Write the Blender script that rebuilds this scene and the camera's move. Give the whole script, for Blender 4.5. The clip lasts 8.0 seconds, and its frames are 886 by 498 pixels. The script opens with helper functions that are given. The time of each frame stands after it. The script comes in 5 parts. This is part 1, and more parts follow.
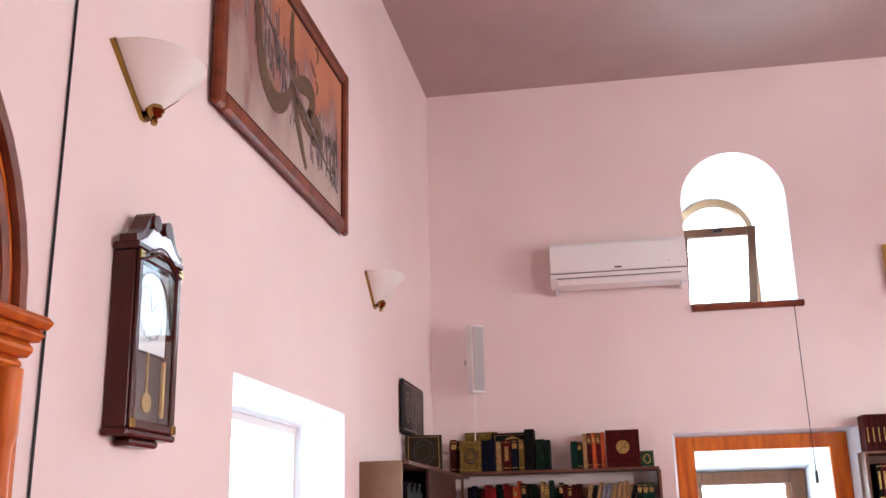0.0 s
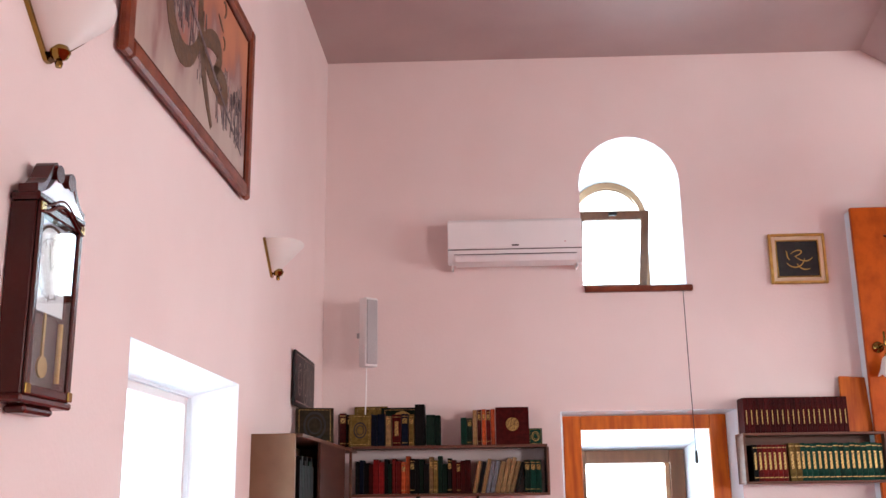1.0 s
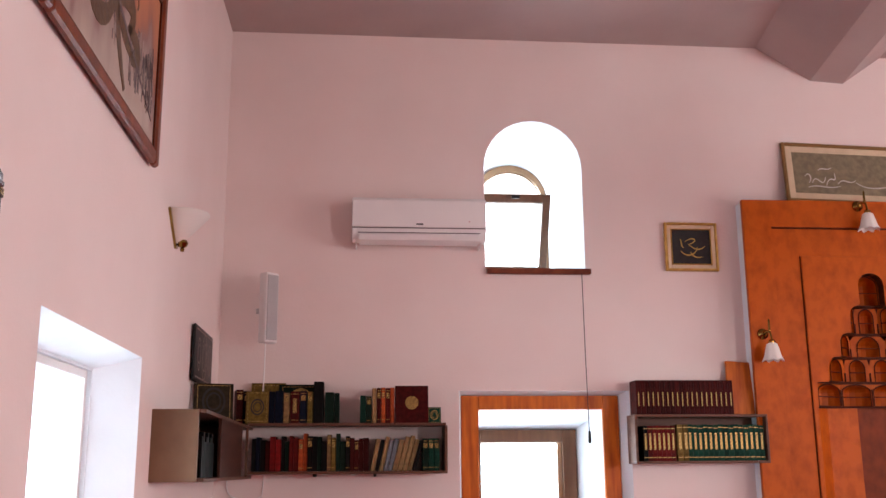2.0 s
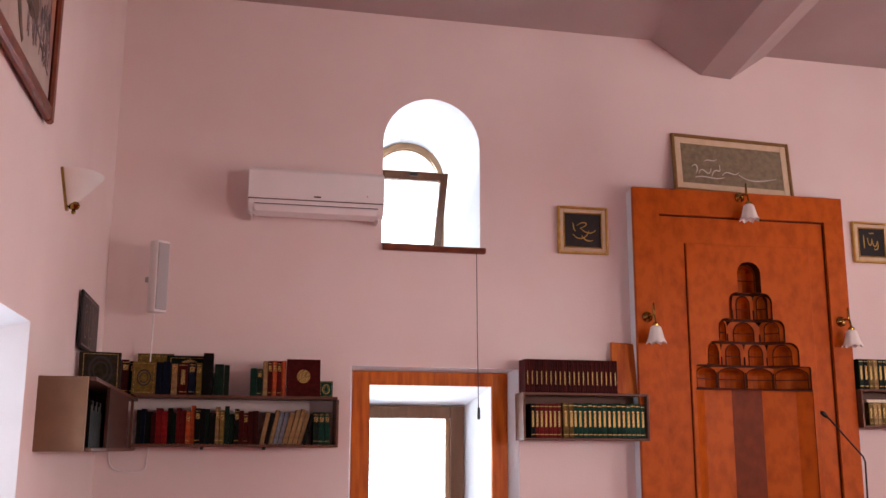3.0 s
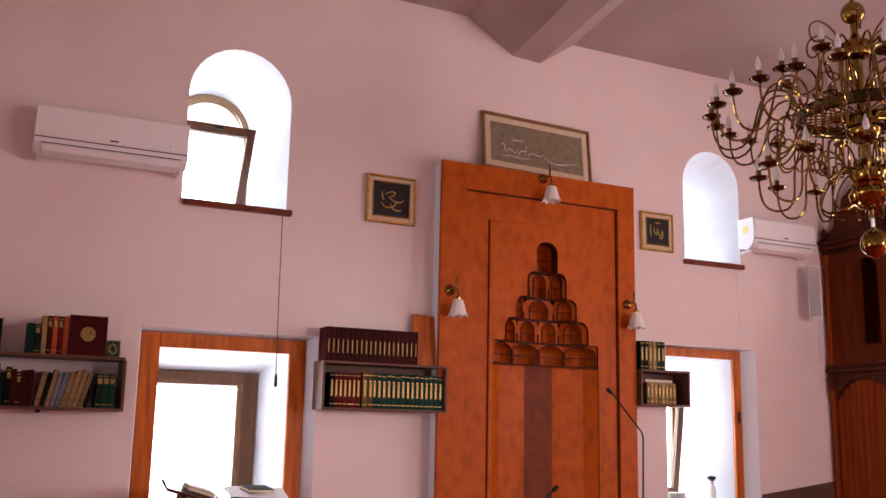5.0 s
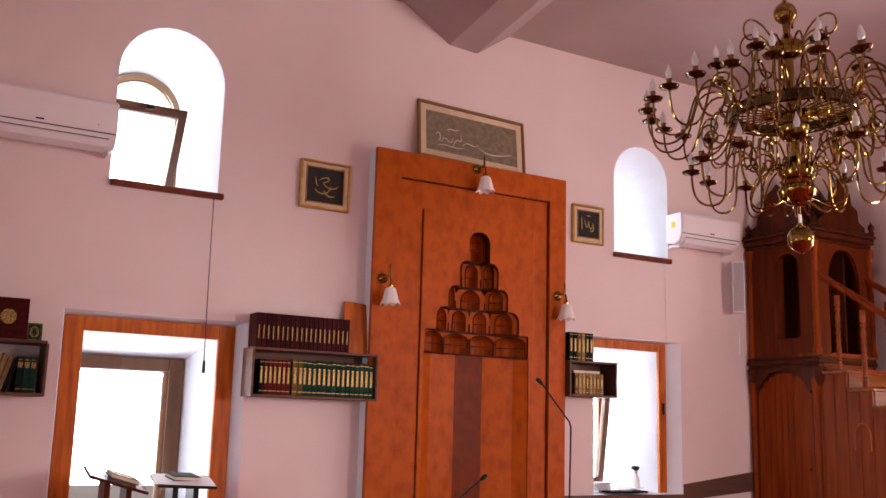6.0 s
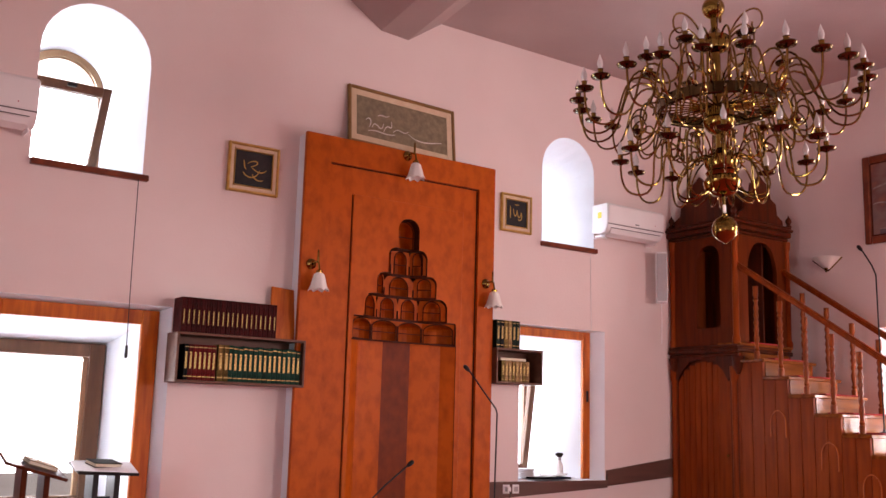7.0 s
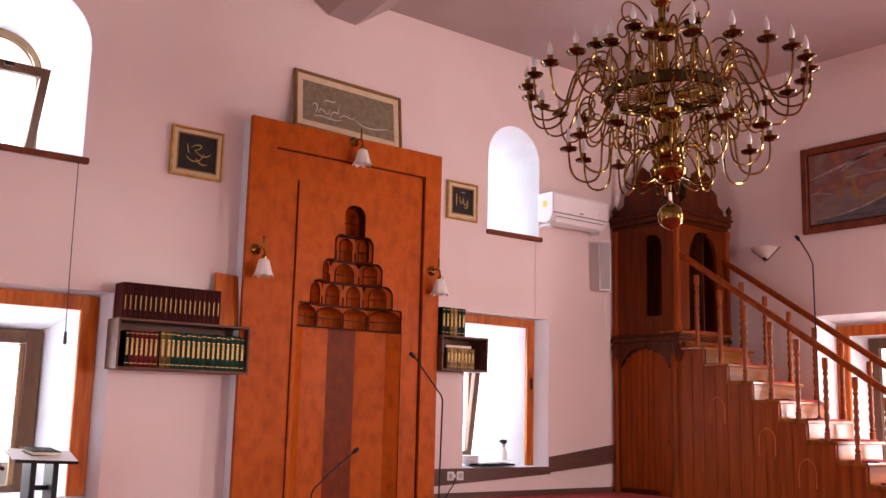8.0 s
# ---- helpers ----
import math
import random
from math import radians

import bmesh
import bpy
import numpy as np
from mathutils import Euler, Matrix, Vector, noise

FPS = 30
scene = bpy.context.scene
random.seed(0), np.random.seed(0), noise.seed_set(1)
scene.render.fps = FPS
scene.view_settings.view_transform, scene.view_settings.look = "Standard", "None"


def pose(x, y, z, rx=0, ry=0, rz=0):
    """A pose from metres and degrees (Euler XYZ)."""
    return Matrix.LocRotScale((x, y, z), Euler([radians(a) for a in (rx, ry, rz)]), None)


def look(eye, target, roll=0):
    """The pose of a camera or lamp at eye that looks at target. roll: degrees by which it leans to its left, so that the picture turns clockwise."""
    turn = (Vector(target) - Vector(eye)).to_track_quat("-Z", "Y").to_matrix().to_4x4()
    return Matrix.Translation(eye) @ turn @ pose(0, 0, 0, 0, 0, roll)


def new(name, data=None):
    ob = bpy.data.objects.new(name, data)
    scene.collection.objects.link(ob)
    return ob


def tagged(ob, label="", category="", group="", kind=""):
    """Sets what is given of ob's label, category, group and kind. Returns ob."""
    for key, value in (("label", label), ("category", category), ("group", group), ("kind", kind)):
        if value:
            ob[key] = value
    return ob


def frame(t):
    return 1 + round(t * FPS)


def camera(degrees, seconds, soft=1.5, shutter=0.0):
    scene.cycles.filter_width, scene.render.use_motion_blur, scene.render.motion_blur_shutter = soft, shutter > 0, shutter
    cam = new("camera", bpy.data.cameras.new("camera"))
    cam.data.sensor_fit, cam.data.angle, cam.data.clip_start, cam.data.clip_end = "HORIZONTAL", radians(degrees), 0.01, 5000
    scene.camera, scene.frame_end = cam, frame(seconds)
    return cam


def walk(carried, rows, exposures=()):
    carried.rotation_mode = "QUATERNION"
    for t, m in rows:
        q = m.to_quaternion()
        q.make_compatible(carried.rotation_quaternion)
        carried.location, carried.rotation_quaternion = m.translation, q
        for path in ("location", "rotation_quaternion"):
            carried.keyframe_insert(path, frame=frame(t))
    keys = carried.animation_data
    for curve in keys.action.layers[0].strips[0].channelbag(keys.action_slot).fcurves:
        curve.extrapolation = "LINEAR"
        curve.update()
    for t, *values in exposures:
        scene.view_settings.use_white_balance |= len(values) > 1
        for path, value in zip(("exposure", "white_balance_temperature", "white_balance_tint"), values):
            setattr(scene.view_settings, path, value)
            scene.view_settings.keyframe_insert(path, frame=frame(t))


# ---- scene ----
cam = camera(48.4, 8.0)
PATH = [
    (0, (1.415, -7.859, 0.909), (1.101, -5.957, 1.442), -1.4),
    (0.5, (1.344, -7.815, 0.907), (1.148, -5.89, 1.416), -1.1),
    (1, (1.267, -7.766, 0.922), (1.192, -5.825, 1.402), -0.7),
    (1.5, (1.187, -7.733, 0.94), (1.232, -5.785, 1.392), -0.5),
    (2.8, (0.996, -7.738, 0.877), (1.347, -5.812, 1.287), 0.0),
    (3, (0.981, -7.718, 0.882), (1.382, -5.799, 1.281), 0.2),
    (3.5, (0.873, -7.606, 0.821), (1.417, -5.723, 1.217), 0.3),
    (4, (0.808, -7.52, 0.797), (1.475, -5.675, 1.186), 0.4),
    (4.5, (0.781, -7.463, 0.79), (1.546, -5.654, 1.169), 0.8),
    (6, (0.721, -7.366, 0.762), (1.699, -5.658, 1.119), 1.6),
    (6.5, (0.71, -7.359, 0.741), (1.755, -5.689, 1.092), 1.6),
    (7, (0.696, -7.336, 0.732), (1.805, -5.707, 1.074), 1.6),
    (7.5, (0.681, -7.317, 0.728), (1.845, -5.725, 1.06), 1.6),
    (8, (0.675, -7.293, 0.704), (1.882, -5.732, 1.03), 1.4),
]
EXPOSURES = [(0.0, 0.17, 6800, 12), (1.5, -0.10, 7050, 16), (3.0, -0.62, 7800, 29), (4.5, -0.67, 7950, 33), (8.0, -0.50, 8150, 37)]
walk(cam, [(t, look(eye, target, roll)) for t, eye, target, roll in PATH], EXPOSURES)

# ---- light ----
world = bpy.data.worlds.new("world")
scene.world = world
world.use_nodes = True
wn = world.node_tree
sky = wn.nodes.new("ShaderNodeTexSky")
sky.sky_type, sky.sun_disc = "NISHITA", False
sky.sun_elevation, sky.sun_rotation = radians(50), radians(120)
wn.links.new(sky.outputs[0], wn.nodes["Background"].inputs[0])
wn.nodes["Background"].inputs[1].default_value = 0.15


def window_light(x, y, z, w, h, heading, watts, color=(0.89, 0.95, 1.0)):
    """Daylight in a window's opening; heading: degrees of the way it shines, 0 is +y."""
    lamp = bpy.data.lights.new("daylight", "AREA")
    lamp.shape, lamp.size, lamp.size_y, lamp.energy, lamp.color = "RECTANGLE", w, h, watts, color
    ob = new("daylight", lamp)
    ob.matrix_world = pose(x, y, z, 72, 0, heading)
    return ob


# ---- materials ----
def material(name, color, rough=0.6, metal=0.0, color2=None, scale=8.0, stretch=(1, 1, 1), bump=0.1, fine=60.0, detail=6.0, vary=0.0, coat=0.0, low=0.35, high=0.65, spec=0.5):
    m = bpy.data.materials.new(name)
    m.use_nodes = True
    n, l = m.node_tree.nodes, m.node_tree.links
    b = n["Principled BSDF"]
    b.inputs["Roughness"].default_value, b.inputs["Metallic"].default_value = rough, metal
    b.inputs["Coat Weight"].default_value, b.inputs["Specular IOR Level"].default_value = coat, spec
    co = n.new("ShaderNodeTexCoord")
    mp = n.new("ShaderNodeMapping")
    mp.inputs["Scale"].default_value = stretch
    l.new(co.outputs["Object"], mp.inputs[0])
    big = n.new("ShaderNodeTexNoise")
    big.inputs["Scale"].default_value, big.inputs["Detail"].default_value = scale, detail
    l.new(mp.outputs[0], big.inputs["Vector"])
    ramp = n.new("ShaderNodeValToRGB")
    c2 = color2 or tuple(c * 0.8 for c in color)
    ramp.color_ramp.elements[0].position, ramp.color_ramp.elements[1].position = low, high
    ramp.color_ramp.elements[0].color, ramp.color_ramp.elements[1].color = (*c2, 1), (*color, 1)
    l.new(big.outputs[0], ramp.inputs[0])
    out = ramp.outputs[0]
    if vary:
        info = n.new("ShaderNodeObjectInfo")
        hsv = n.new("ShaderNodeHueSaturation")
        mr = n.new("ShaderNodeMapRange")
        mr.inputs[3].default_value, mr.inputs[4].default_value = 1 - vary, 1 + vary
        l.new(info.outputs["Random"], mr.inputs[0])
        l.new(mr.outputs[0], hsv.inputs["Value"])
        l.new(out, hsv.inputs["Color"])
        out = hsv.outputs[0]
    l.new(out, b.inputs["Base Color"])
    small = n.new("ShaderNodeTexNoise")
    small.inputs["Scale"].default_value, small.inputs["Detail"].default_value = fine, 4
    l.new(mp.outputs[0], small.inputs["Vector"])
    rr = n.new("ShaderNodeMapRange")
    rr.inputs[3].default_value, rr.inputs[4].default_value = max(0.02, rough - 0.08), min(1, rough + 0.1)
    l.new(small.outputs[0], rr.inputs[0])
    l.new(rr.outputs[0], b.inputs["Roughness"])
    if bump:
        bp = n.new("ShaderNodeBump")
        bp.inputs["Strength"].default_value, bp.inputs["Distance"].default_value = bump, 0.01
        l.new(small.outputs[0], bp.inputs["Height"])
        l.new(bp.outputs[0], b.inputs["Normal"])
    return m


def glass_material(name):
    m = bpy.data.materials.new(name)
    m.use_nodes = True
    b = m.node_tree.nodes["Principled BSDF"]
    b.inputs["Transmission Weight"].default_value, b.inputs["Roughness"].default_value, b.inputs["IOR"].default_value = 1.0, 0.02, 1.45
    return m


WALL = material("pink_lime_paint", (0.80, 0.67, 0.645), 0.85, color2=(0.765, 0.63, 0.605), scale=1.3, bump=0.12, fine=45)
# the walls' pink made darker; the ceiling's shade is in this base colour
CEIL = material("shaded_ceiling_paint", (0.47, 0.375, 0.36), 0.9, color2=(0.42, 0.33, 0.315), scale=1.1, bump=0.1, fine=40)
REVEAL = material("white_reveal_paint", (0.80, 0.86, 0.91), 0.8, color2=(0.75, 0.80, 0.85), scale=3, bump=0.08, fine=50)
CARPET = material("red_carpet", (0.42, 0.030, 0.024), 0.95, color2=(0.32, 0.020, 0.016), scale=6, bump=0.5, fine=300)
HONEY = material("honey_wood_veneer", (0.49, 0.090, 0.006), 0.45, color2=(0.32, 0.049, 0.003), scale=8.0, stretch=(1.4, 1.4, 1.0), bump=0.04, fine=30, low=0.25, high=0.58, spec=0.12)
# dark wood for rims and bars; also shade painted on cut edges and soffits
HONEY_D = material("dark_wood_and_shade", (0.075, 0.012, 0.003), 0.55, color2=(0.05, 0.008, 0.002), scale=12, bump=0.05, spec=0.1)
HONEY_R = material("red_brown_veneer", (0.20, 0.030, 0.004), 0.45, color2=(0.14, 0.020, 0.003), scale=9.0, stretch=(1.4, 1.4, 1.0), bump=0.04, fine=30, spec=0.12)
TRIM = material("orange_wood_trim", (0.60, 0.142, 0.012), 0.45, color2=(0.38, 0.068, 0.006), scale=4, stretch=(6, 6, 0.7), bump=0.08, fine=20, spec=0.3)
PINE = material("brown_window_wood", (0.15, 0.062, 0.026), 0.5, color2=(0.10, 0.038, 0.016), scale=4, stretch=(6, 6, 0.7), bump=0.08, fine=20)
CHERRY = material("red_brown_minbar_wood", (0.31, 0.055, 0.006), 0.42, color2=(0.17, 0.025, 0.003), scale=3.2, stretch=(6, 6, 0.6), bump=0.06, fine=18, low=0.25, high=0.75, spec=0.08)
# minbar wood darkened so the tower's shade sits in the colour
CHERRY_M = material("shaded_minbar_wood", (0.17, 0.028, 0.004), 0.4, color2=(0.08, 0.012, 0.002), scale=3.2, stretch=(6, 6, 0.6), bump=0.06, fine=18, low=0.25, high=0.75, spec=0.1)
BALWOOD = material("varnished_turned_wood", (0.34, 0.070, 0.008), 0.34, color2=(0.17, 0.03, 0.004), scale=4, stretch=(6, 6, 0.8), bump=0.02, fine=14, spec=0.2)
VARNISH = material("varnished_stair_wood", (0.30, 0.085, 0.016), 0.14, color2=(0.17, 0.042, 0.008), scale=3, stretch=(0.6, 6, 6), bump=0.0, fine=6, coat=0.0, spec=0.35)
CHERRY_D = material("dark_minbar_wood", (0.10, 0.016, 0.003), 0.36, color2=(0.05, 0.008, 0.002), scale=3, stretch=(6, 6, 0.6), bump=0.06, fine=18, spec=0.14)
SHELF = material("brown_shelf_wood", (0.13, 0.05, 0.028), 0.5, color2=(0.085, 0.03, 0.016), scale=3, stretch=(0.7, 6, 6), bump=0.06, fine=25, spec=0.3)
PALE = material("pale_chipboard", (0.30, 0.165, 0.085), 0.55, color2=(0.24, 0.125, 0.06), scale=5, bump=0.05)
BAND = material("brown_wall_band", (0.12, 0.05, 0.035), 0.5, color2=(0.09, 0.035, 0.025), scale=3, stretch=(0.6, 5, 5), bump=0.05)
FRAME_D = material("mahogany_frame", (0.20, 0.042, 0.014), 0.4, color2=(0.12, 0.022, 0.008), scale=4, stretch=(3, 1, 3), bump=0.05, spec=0.25)
CLOCKWOOD = material("dark_cherry_lacquer", (0.075, 0.010, 0.007), 0.2, color2=(0.045, 0.006, 0.005), scale=3, bump=0.0, fine=3, spec=0.3)
GOLD = material("gilt_moulding", (0.62, 0.40, 0.12), 0.32, 0.9, color2=(0.5, 0.3, 0.08), scale=20, bump=0.1, fine=80)
BRASS = material("polished_brass", (0.34, 0.22, 0.055), 0.07, 1.0, color2=(0.20, 0.12, 0.03), scale=6, bump=0.02)
# brass darkened for drip pans and wheel rim; their shade is painted in
BRASS_D = material("shaded_brass", (0.13, 0.09, 0.04), 0.12, 1.0, color2=(0.08, 0.055, 0.025), scale=6, bump=0.02)
BLACK = material("black_felt", (0.012, 0.011, 0.012), 0.8, color2=(0.02, 0.018, 0.018), scale=20, bump=0.2, fine=200)
IRON = material("black_plastic", (0.008, 0.008, 0.009), 0.4, color2=(0.014, 0.013, 0.013), scale=20, bump=0.03, spec=0.25)
CREAM = material("cream_mount", (0.66, 0.52, 0.36), 0.8, color2=(0.6, 0.46, 0.31), scale=12, bump=0.05)
SILVERP = material("silver_relief", (0.8, 0.78, 0.74), 0.3, 0.85, bump=0.05)
PLASTIC = material("white_plastic", (0.82, 0.80, 0.80), 0.35, color2=(0.79, 0.77, 0.77), scale=3, bump=0.0)
GREYP = material("grey_plastic", (0.45, 0.44, 0.45), 0.45, color2=(0.4, 0.39, 0.4), scale=6, bump=0.03)
DARKGAP = material("dark_vent", (0.10, 0.07, 0.08), 0.6, bump=0.0)
OPAL = material("opal_glass", (0.80, 0.77, 0.73), 0.5, color2=(0.77, 0.73, 0.69), scale=2, bump=0.0, fine=4, spec=0.3)
PAPER = material("book_paper", (0.70, 0.62, 0.48), 0.85, color2=(0.6, 0.52, 0.38), scale=60, stretch=(12, 1, 1), bump=0.2, fine=150)
WHITEP = material("white_paper", (0.85, 0.85, 0.86), 0.8, color2=(0.8, 0.8, 0.82), scale=20, bump=0.05)
GLASS = glass_material("window_glass")

origin = {}
FLOOR = -0.08


# ---- mesh helpers ----
def thing(name, base, label="", category="", group="", kind=""):
    ob = new(name)
    ob.location, ob.empty_display_size = base, 0.05
    origin[ob] = Vector(base)
    return tagged(ob, label, category, group, kind)


def finish(bm, mat, name, at=None, smooth=False):
    bmesh.ops.recalc_face_normals(bm, faces=bm.faces)
    if at is not None:
        bmesh.ops.translate(bm, vec=-at, verts=bm.verts)
    me = bpy.data.meshes.new(name)
    bm.to_mesh(me)
    bm.free()
    for m in mat if isinstance(mat, (list, tuple)) else [mat]:
        me.materials.append(m)
    if smooth:
        for p in me.polygons:
            p.use_smooth = True
        me.set_sharp_from_angle(angle=radians(40))
    return me


def part(name, bm, mat, parent, label="", smooth=False):
    at = origin[parent]
    ob = new(name, finish(bm, mat, name, at, smooth))
    ob.parent = parent
    origin[ob] = at
    return tagged(ob, label)


def solid(name, bm, mat, label="", category="", kind="", group="", smooth=False):
    """A top-level thing of one mesh, its origin at its base."""
    c = [sum(v.co[k] for v in bm.verts) / len(bm.verts) for k in range(2)]
    at = Vector((*c, min(v.co.z for v in bm.verts)))
    ob = new(name, finish(bm, mat, name, at, smooth))
    ob.location = at
    origin[ob] = at
    return tagged(ob, label, category, group, kind)


def box(x0, x1, y0, y1, z0, z1, bevel=0.0, bm=None, seg=1):
    bm = bm or bmesh.new()
    r = bmesh.ops.create_cube(bm, size=1.0)["verts"]
    for v in r:
        v.co = Vector(((x0 + x1) / 2 + v.co.x * (x1 - x0), (y0 + y1) / 2 + v.co.y * (y1 - y0), (z0 + z1) / 2 + v.co.z * (z1 - z0)))
    if bevel:
        es = list({e for v in r for e in v.link_edges})
        bmesh.ops.bevel(bm, geom=es, offset=bevel, segments=seg, affect="EDGES", profile=0.5)
    return bm


def loft(rings, bm=None, caps=True, closed=True):
    """Skin between rings of points of one count."""
    bm = bm or bmesh.new()
    rows = [[bm.verts.new(p) for p in ring] for ring in rings]
    n = len(rows[0])
    for a, b in zip(rows, rows[1:]):
        for i in range(n if closed else n - 1):
            bm.faces.new((a[i], a[(i + 1) % n], b[(i + 1) % n], b[i]))
    if caps and closed:
        bm.faces.new(rows[0][::-1])
        bm.faces.new(rows[-1])
    return bm


def prism_y(pts, y0, y1, bm=None):
    return loft([[(x, y0, z) for x, z in pts], [(x, y1, z) for x, z in pts]], bm)


def prism_x(pts, x0, x1, bm=None):
    return loft([[(x0, y, z) for y, z in pts], [(x1, y, z) for y, z in pts]], bm)


def prism_z(pts, z0, z1, bm=None):
    return loft([[(x, y, z0) for x, y in pts], [(x, y, z1) for x, y in pts]], bm)


def lathe(profile, at, bm=None, n=20):
    """Turned shape about an upright axis: profile of (radius, z)."""
    bm = bm or bmesh.new()
    x, y, z = at
    rings = [[(x + max(r, 1e-4) * math.cos(2 * math.pi * i / n), y + max(r, 1e-4) * math.sin(2 * math.pi * i / n), z + h) for i in range(n)] for r, h in profile]
    return loft(rings, bm)


def tube(points, r, bm=None, n=8):
    """A round bar along points."""
    bm = bm or bmesh.new()
    pts = [Vector(p) for p in points]
    rings = []
    side = None
    for i, p in enumerate(pts):
        d = (pts[min(i + 1, len(pts) - 1)] - pts[max(i - 1, 0)]).normalized()
        if side is None:
            side = d.orthogonal().normalized()
        side = (side - d * side.dot(d)).normalized()
        up = d.cross(side)
        rr = r[i] if isinstance(r, (list, tuple)) else r
        rings.append([p + rr * (math.cos(2 * math.pi * k / n) * side + math.sin(2 * math.pi * k / n) * up) for k in range(n)])
    return loft(rings, bm)


def arch_pts(x0, x1, z0, spring, n=16, rise=None):
    """Outline of a round-headed opening, counter-clockwise."""
    c, r = (x0 + x1) / 2, (x1 - x0) / 2
    h = rise or r
    return [(x0, z0), (x1, z0)] + [(c + r * math.cos(math.pi * i / n), spring + h * math.sin(math.pi * i / n)) for i in range(n + 1)]


def bezier(a, b, c, d, n=10):
    a, b, c, d = Vector(a), Vector(b), Vector(c), Vector(d)
    return [a * (1 - t) ** 3 + 3 * b * t * (1 - t) ** 2 + 3 * c * t * t * (1 - t) + d * t ** 3 for t in [i / n for i in range(n + 1)]]


def carve(ob, cutters):
    """Cuts the cutter bmeshes out of ob, for good."""
    for bm in cutters:
        bmesh.ops.recalc_face_normals(bm, faces=bm.faces)
        me = bpy.data.meshes.new("cutter")
        bm.to_mesh(me)
        bm.free()
        if ob.data.materials:
            me.materials.append(ob.data.materials[-1])
        cut = new("cutter", me)
        cut.location = (0, 0, 0)
        mod = ob.modifiers.new("cut", "BOOLEAN")
        mod.operation, mod.object, mod.solver = "DIFFERENCE", cut, "EXACT"
        mod.material_mode = "TRANSFER"
        bpy.context.view_layer.update()
        done = bpy.data.meshes.new_from_object(ob.evaluated_get(bpy.context.evaluated_depsgraph_get()))
        ob.modifiers.remove(mod)
        ob.data = done
        bpy.data.objects.remove(cut)
    return ob


def block(name, bm, mats, label, category):
    """A piece of the setting, with its origin at the world's."""
    ob = new(name, finish(bm, mats, name))
    origin[ob] = Vector((0, 0, 0))
    return tagged(ob, label, category, kind="structure")


# ---- structure ----
XR, YB, HL, HR = 9.75, -10.2, 4.50, 4.41
block("floor", box(-0.7, XR + 0.7, YB - 0.5, 0.7, FLOOR - 0.2, FLOOR), CARPET, "red wall-to-wall carpet on the prayer hall floor", "carpet")
ground = block("ground", box(-400, 400, -400, 400, -0.6, -0.5), material("pale_ground", (0.4, 0.4, 0.36), 0.9, scale=0.5), "pale bright ground outside the windows", "ground")

W1, W1O = arch_pts(2.09, 2.908, 2.50, 3.36), arch_pts(2.03, 2.68, 2.54, 3.20)
W2, W2O = arch_pts(6.86, 7.56, 2.49, 3.26), arch_pts(6.90, 7.26, 2.52, 3.10)


def quad(x0, x1, z0, z1):
    return [(x0, z0), (x1, z0), (x1, z1), (x0, z1)]


def splay(a, b, y0, y1):
    return loft([[(x, y0, z) for x, z in a], [(x, y1, z) for x, z in b]])


wall_north = block("wall_north", box(-0.7, XR + 0.7, 0, 0.7, FLOOR - 0.2, HL + 0.3), [WALL, REVEAL], "thick pale pink painted plaster wall with window openings", "wall")
carve(wall_north, [
    splay(W1, W1O, -0.01, 0.75), splay(W2, W2O, -0.01, 0.75),
    splay(quad(1.86, 3.225, 0.03, 1.525), quad(1.89, 3.145, 0.03, 1.495), -0.01, 0.12), splay(quad(2.0, 3.06, 0.04, 1.40), quad(1.98, 2.87, 0.04, 1.21), 0.11, 0.75),
    splay(quad(6.61, 7.715, 0.19, 1.66), quad(6.56, 7.595, 0.19, 1.65), -0.01, 0.12), splay(quad(6.64, 7.51, 0.2, 1.57), quad(6.5, 7.24, 0.2, 1.40), 0.11, 0.75),
    box(4.69, 5.75, -0.1, 0.5, FLOOR, 1.88),
    box(4.92, 5.52, -0.1, 0.3, 1.87, 2.46),
])
wall_west = block("wall_west", box(-0.7, 0, YB, 0, FLOOR - 0.2, HL + 0.3), [WALL, REVEAL], "pale pink painted plaster wall with a low window", "wall")


def loft_x(a, b, x0, x1):
    return loft([[(x0, y, z) for y, z in a], [(x1, y, z) for y, z in b]])


carve(wall_west, [loft_x(quad(-4.29, -2.665, 0.2, 1.485), quad(-4.17, -2.815, 0.25, 1.41), 0.01, -0.2), loft_x(quad(-4.16, -2.825, 0.26, 1.40), quad(-4.16, -2.825, 0.26, 1.40), -0.19, -0.75),
                  # this second opening is out of view, added for fill light
                  loft_x(quad(-9.0, -7.4, 0.2, 1.485), quad(-8.9, -7.5, 0.25, 1.40), 0.01, -0.75)])
wall_east = block("wall_east", box(XR, XR + 0.7, YB, 0, FLOOR - 0.2, HL + 0.3), [WALL, REVEAL], "pink painted plaster wall with low windows", "wall")
carve(wall_east, [loft_x(quad(-3.9, -1.74, 0.2, 1.755), quad(-3.75, -1.80, 0.2, 1.68), XR - 0.01, XR + 0.3), loft_x(quad(-3.7, -1.9, 0.2, 1.58), quad(-3.7, -1.95, 0.2, 1.55), XR + 0.29, XR + 0.75),
                  loft_x(quad(-6.5, -4.6, 0.2, 2.25), quad(-6.25, -4.85, 0.4, 2.1), XR - 0.01, XR + 0.75), loft_x(quad(-6.1, -5.0, 2.5, 3.7), quad(-6.0, -5.1, 2.5, 3.6), XR - 0.01, XR + 0.75)])
wall_south = block("wall_south", box(-0.7, XR + 0.7, YB - 0.5, YB, FLOOR - 0.2, HL + 0.3), [WALL, REVEAL], "pink painted plaster wall out of view with an added opening", "wall")
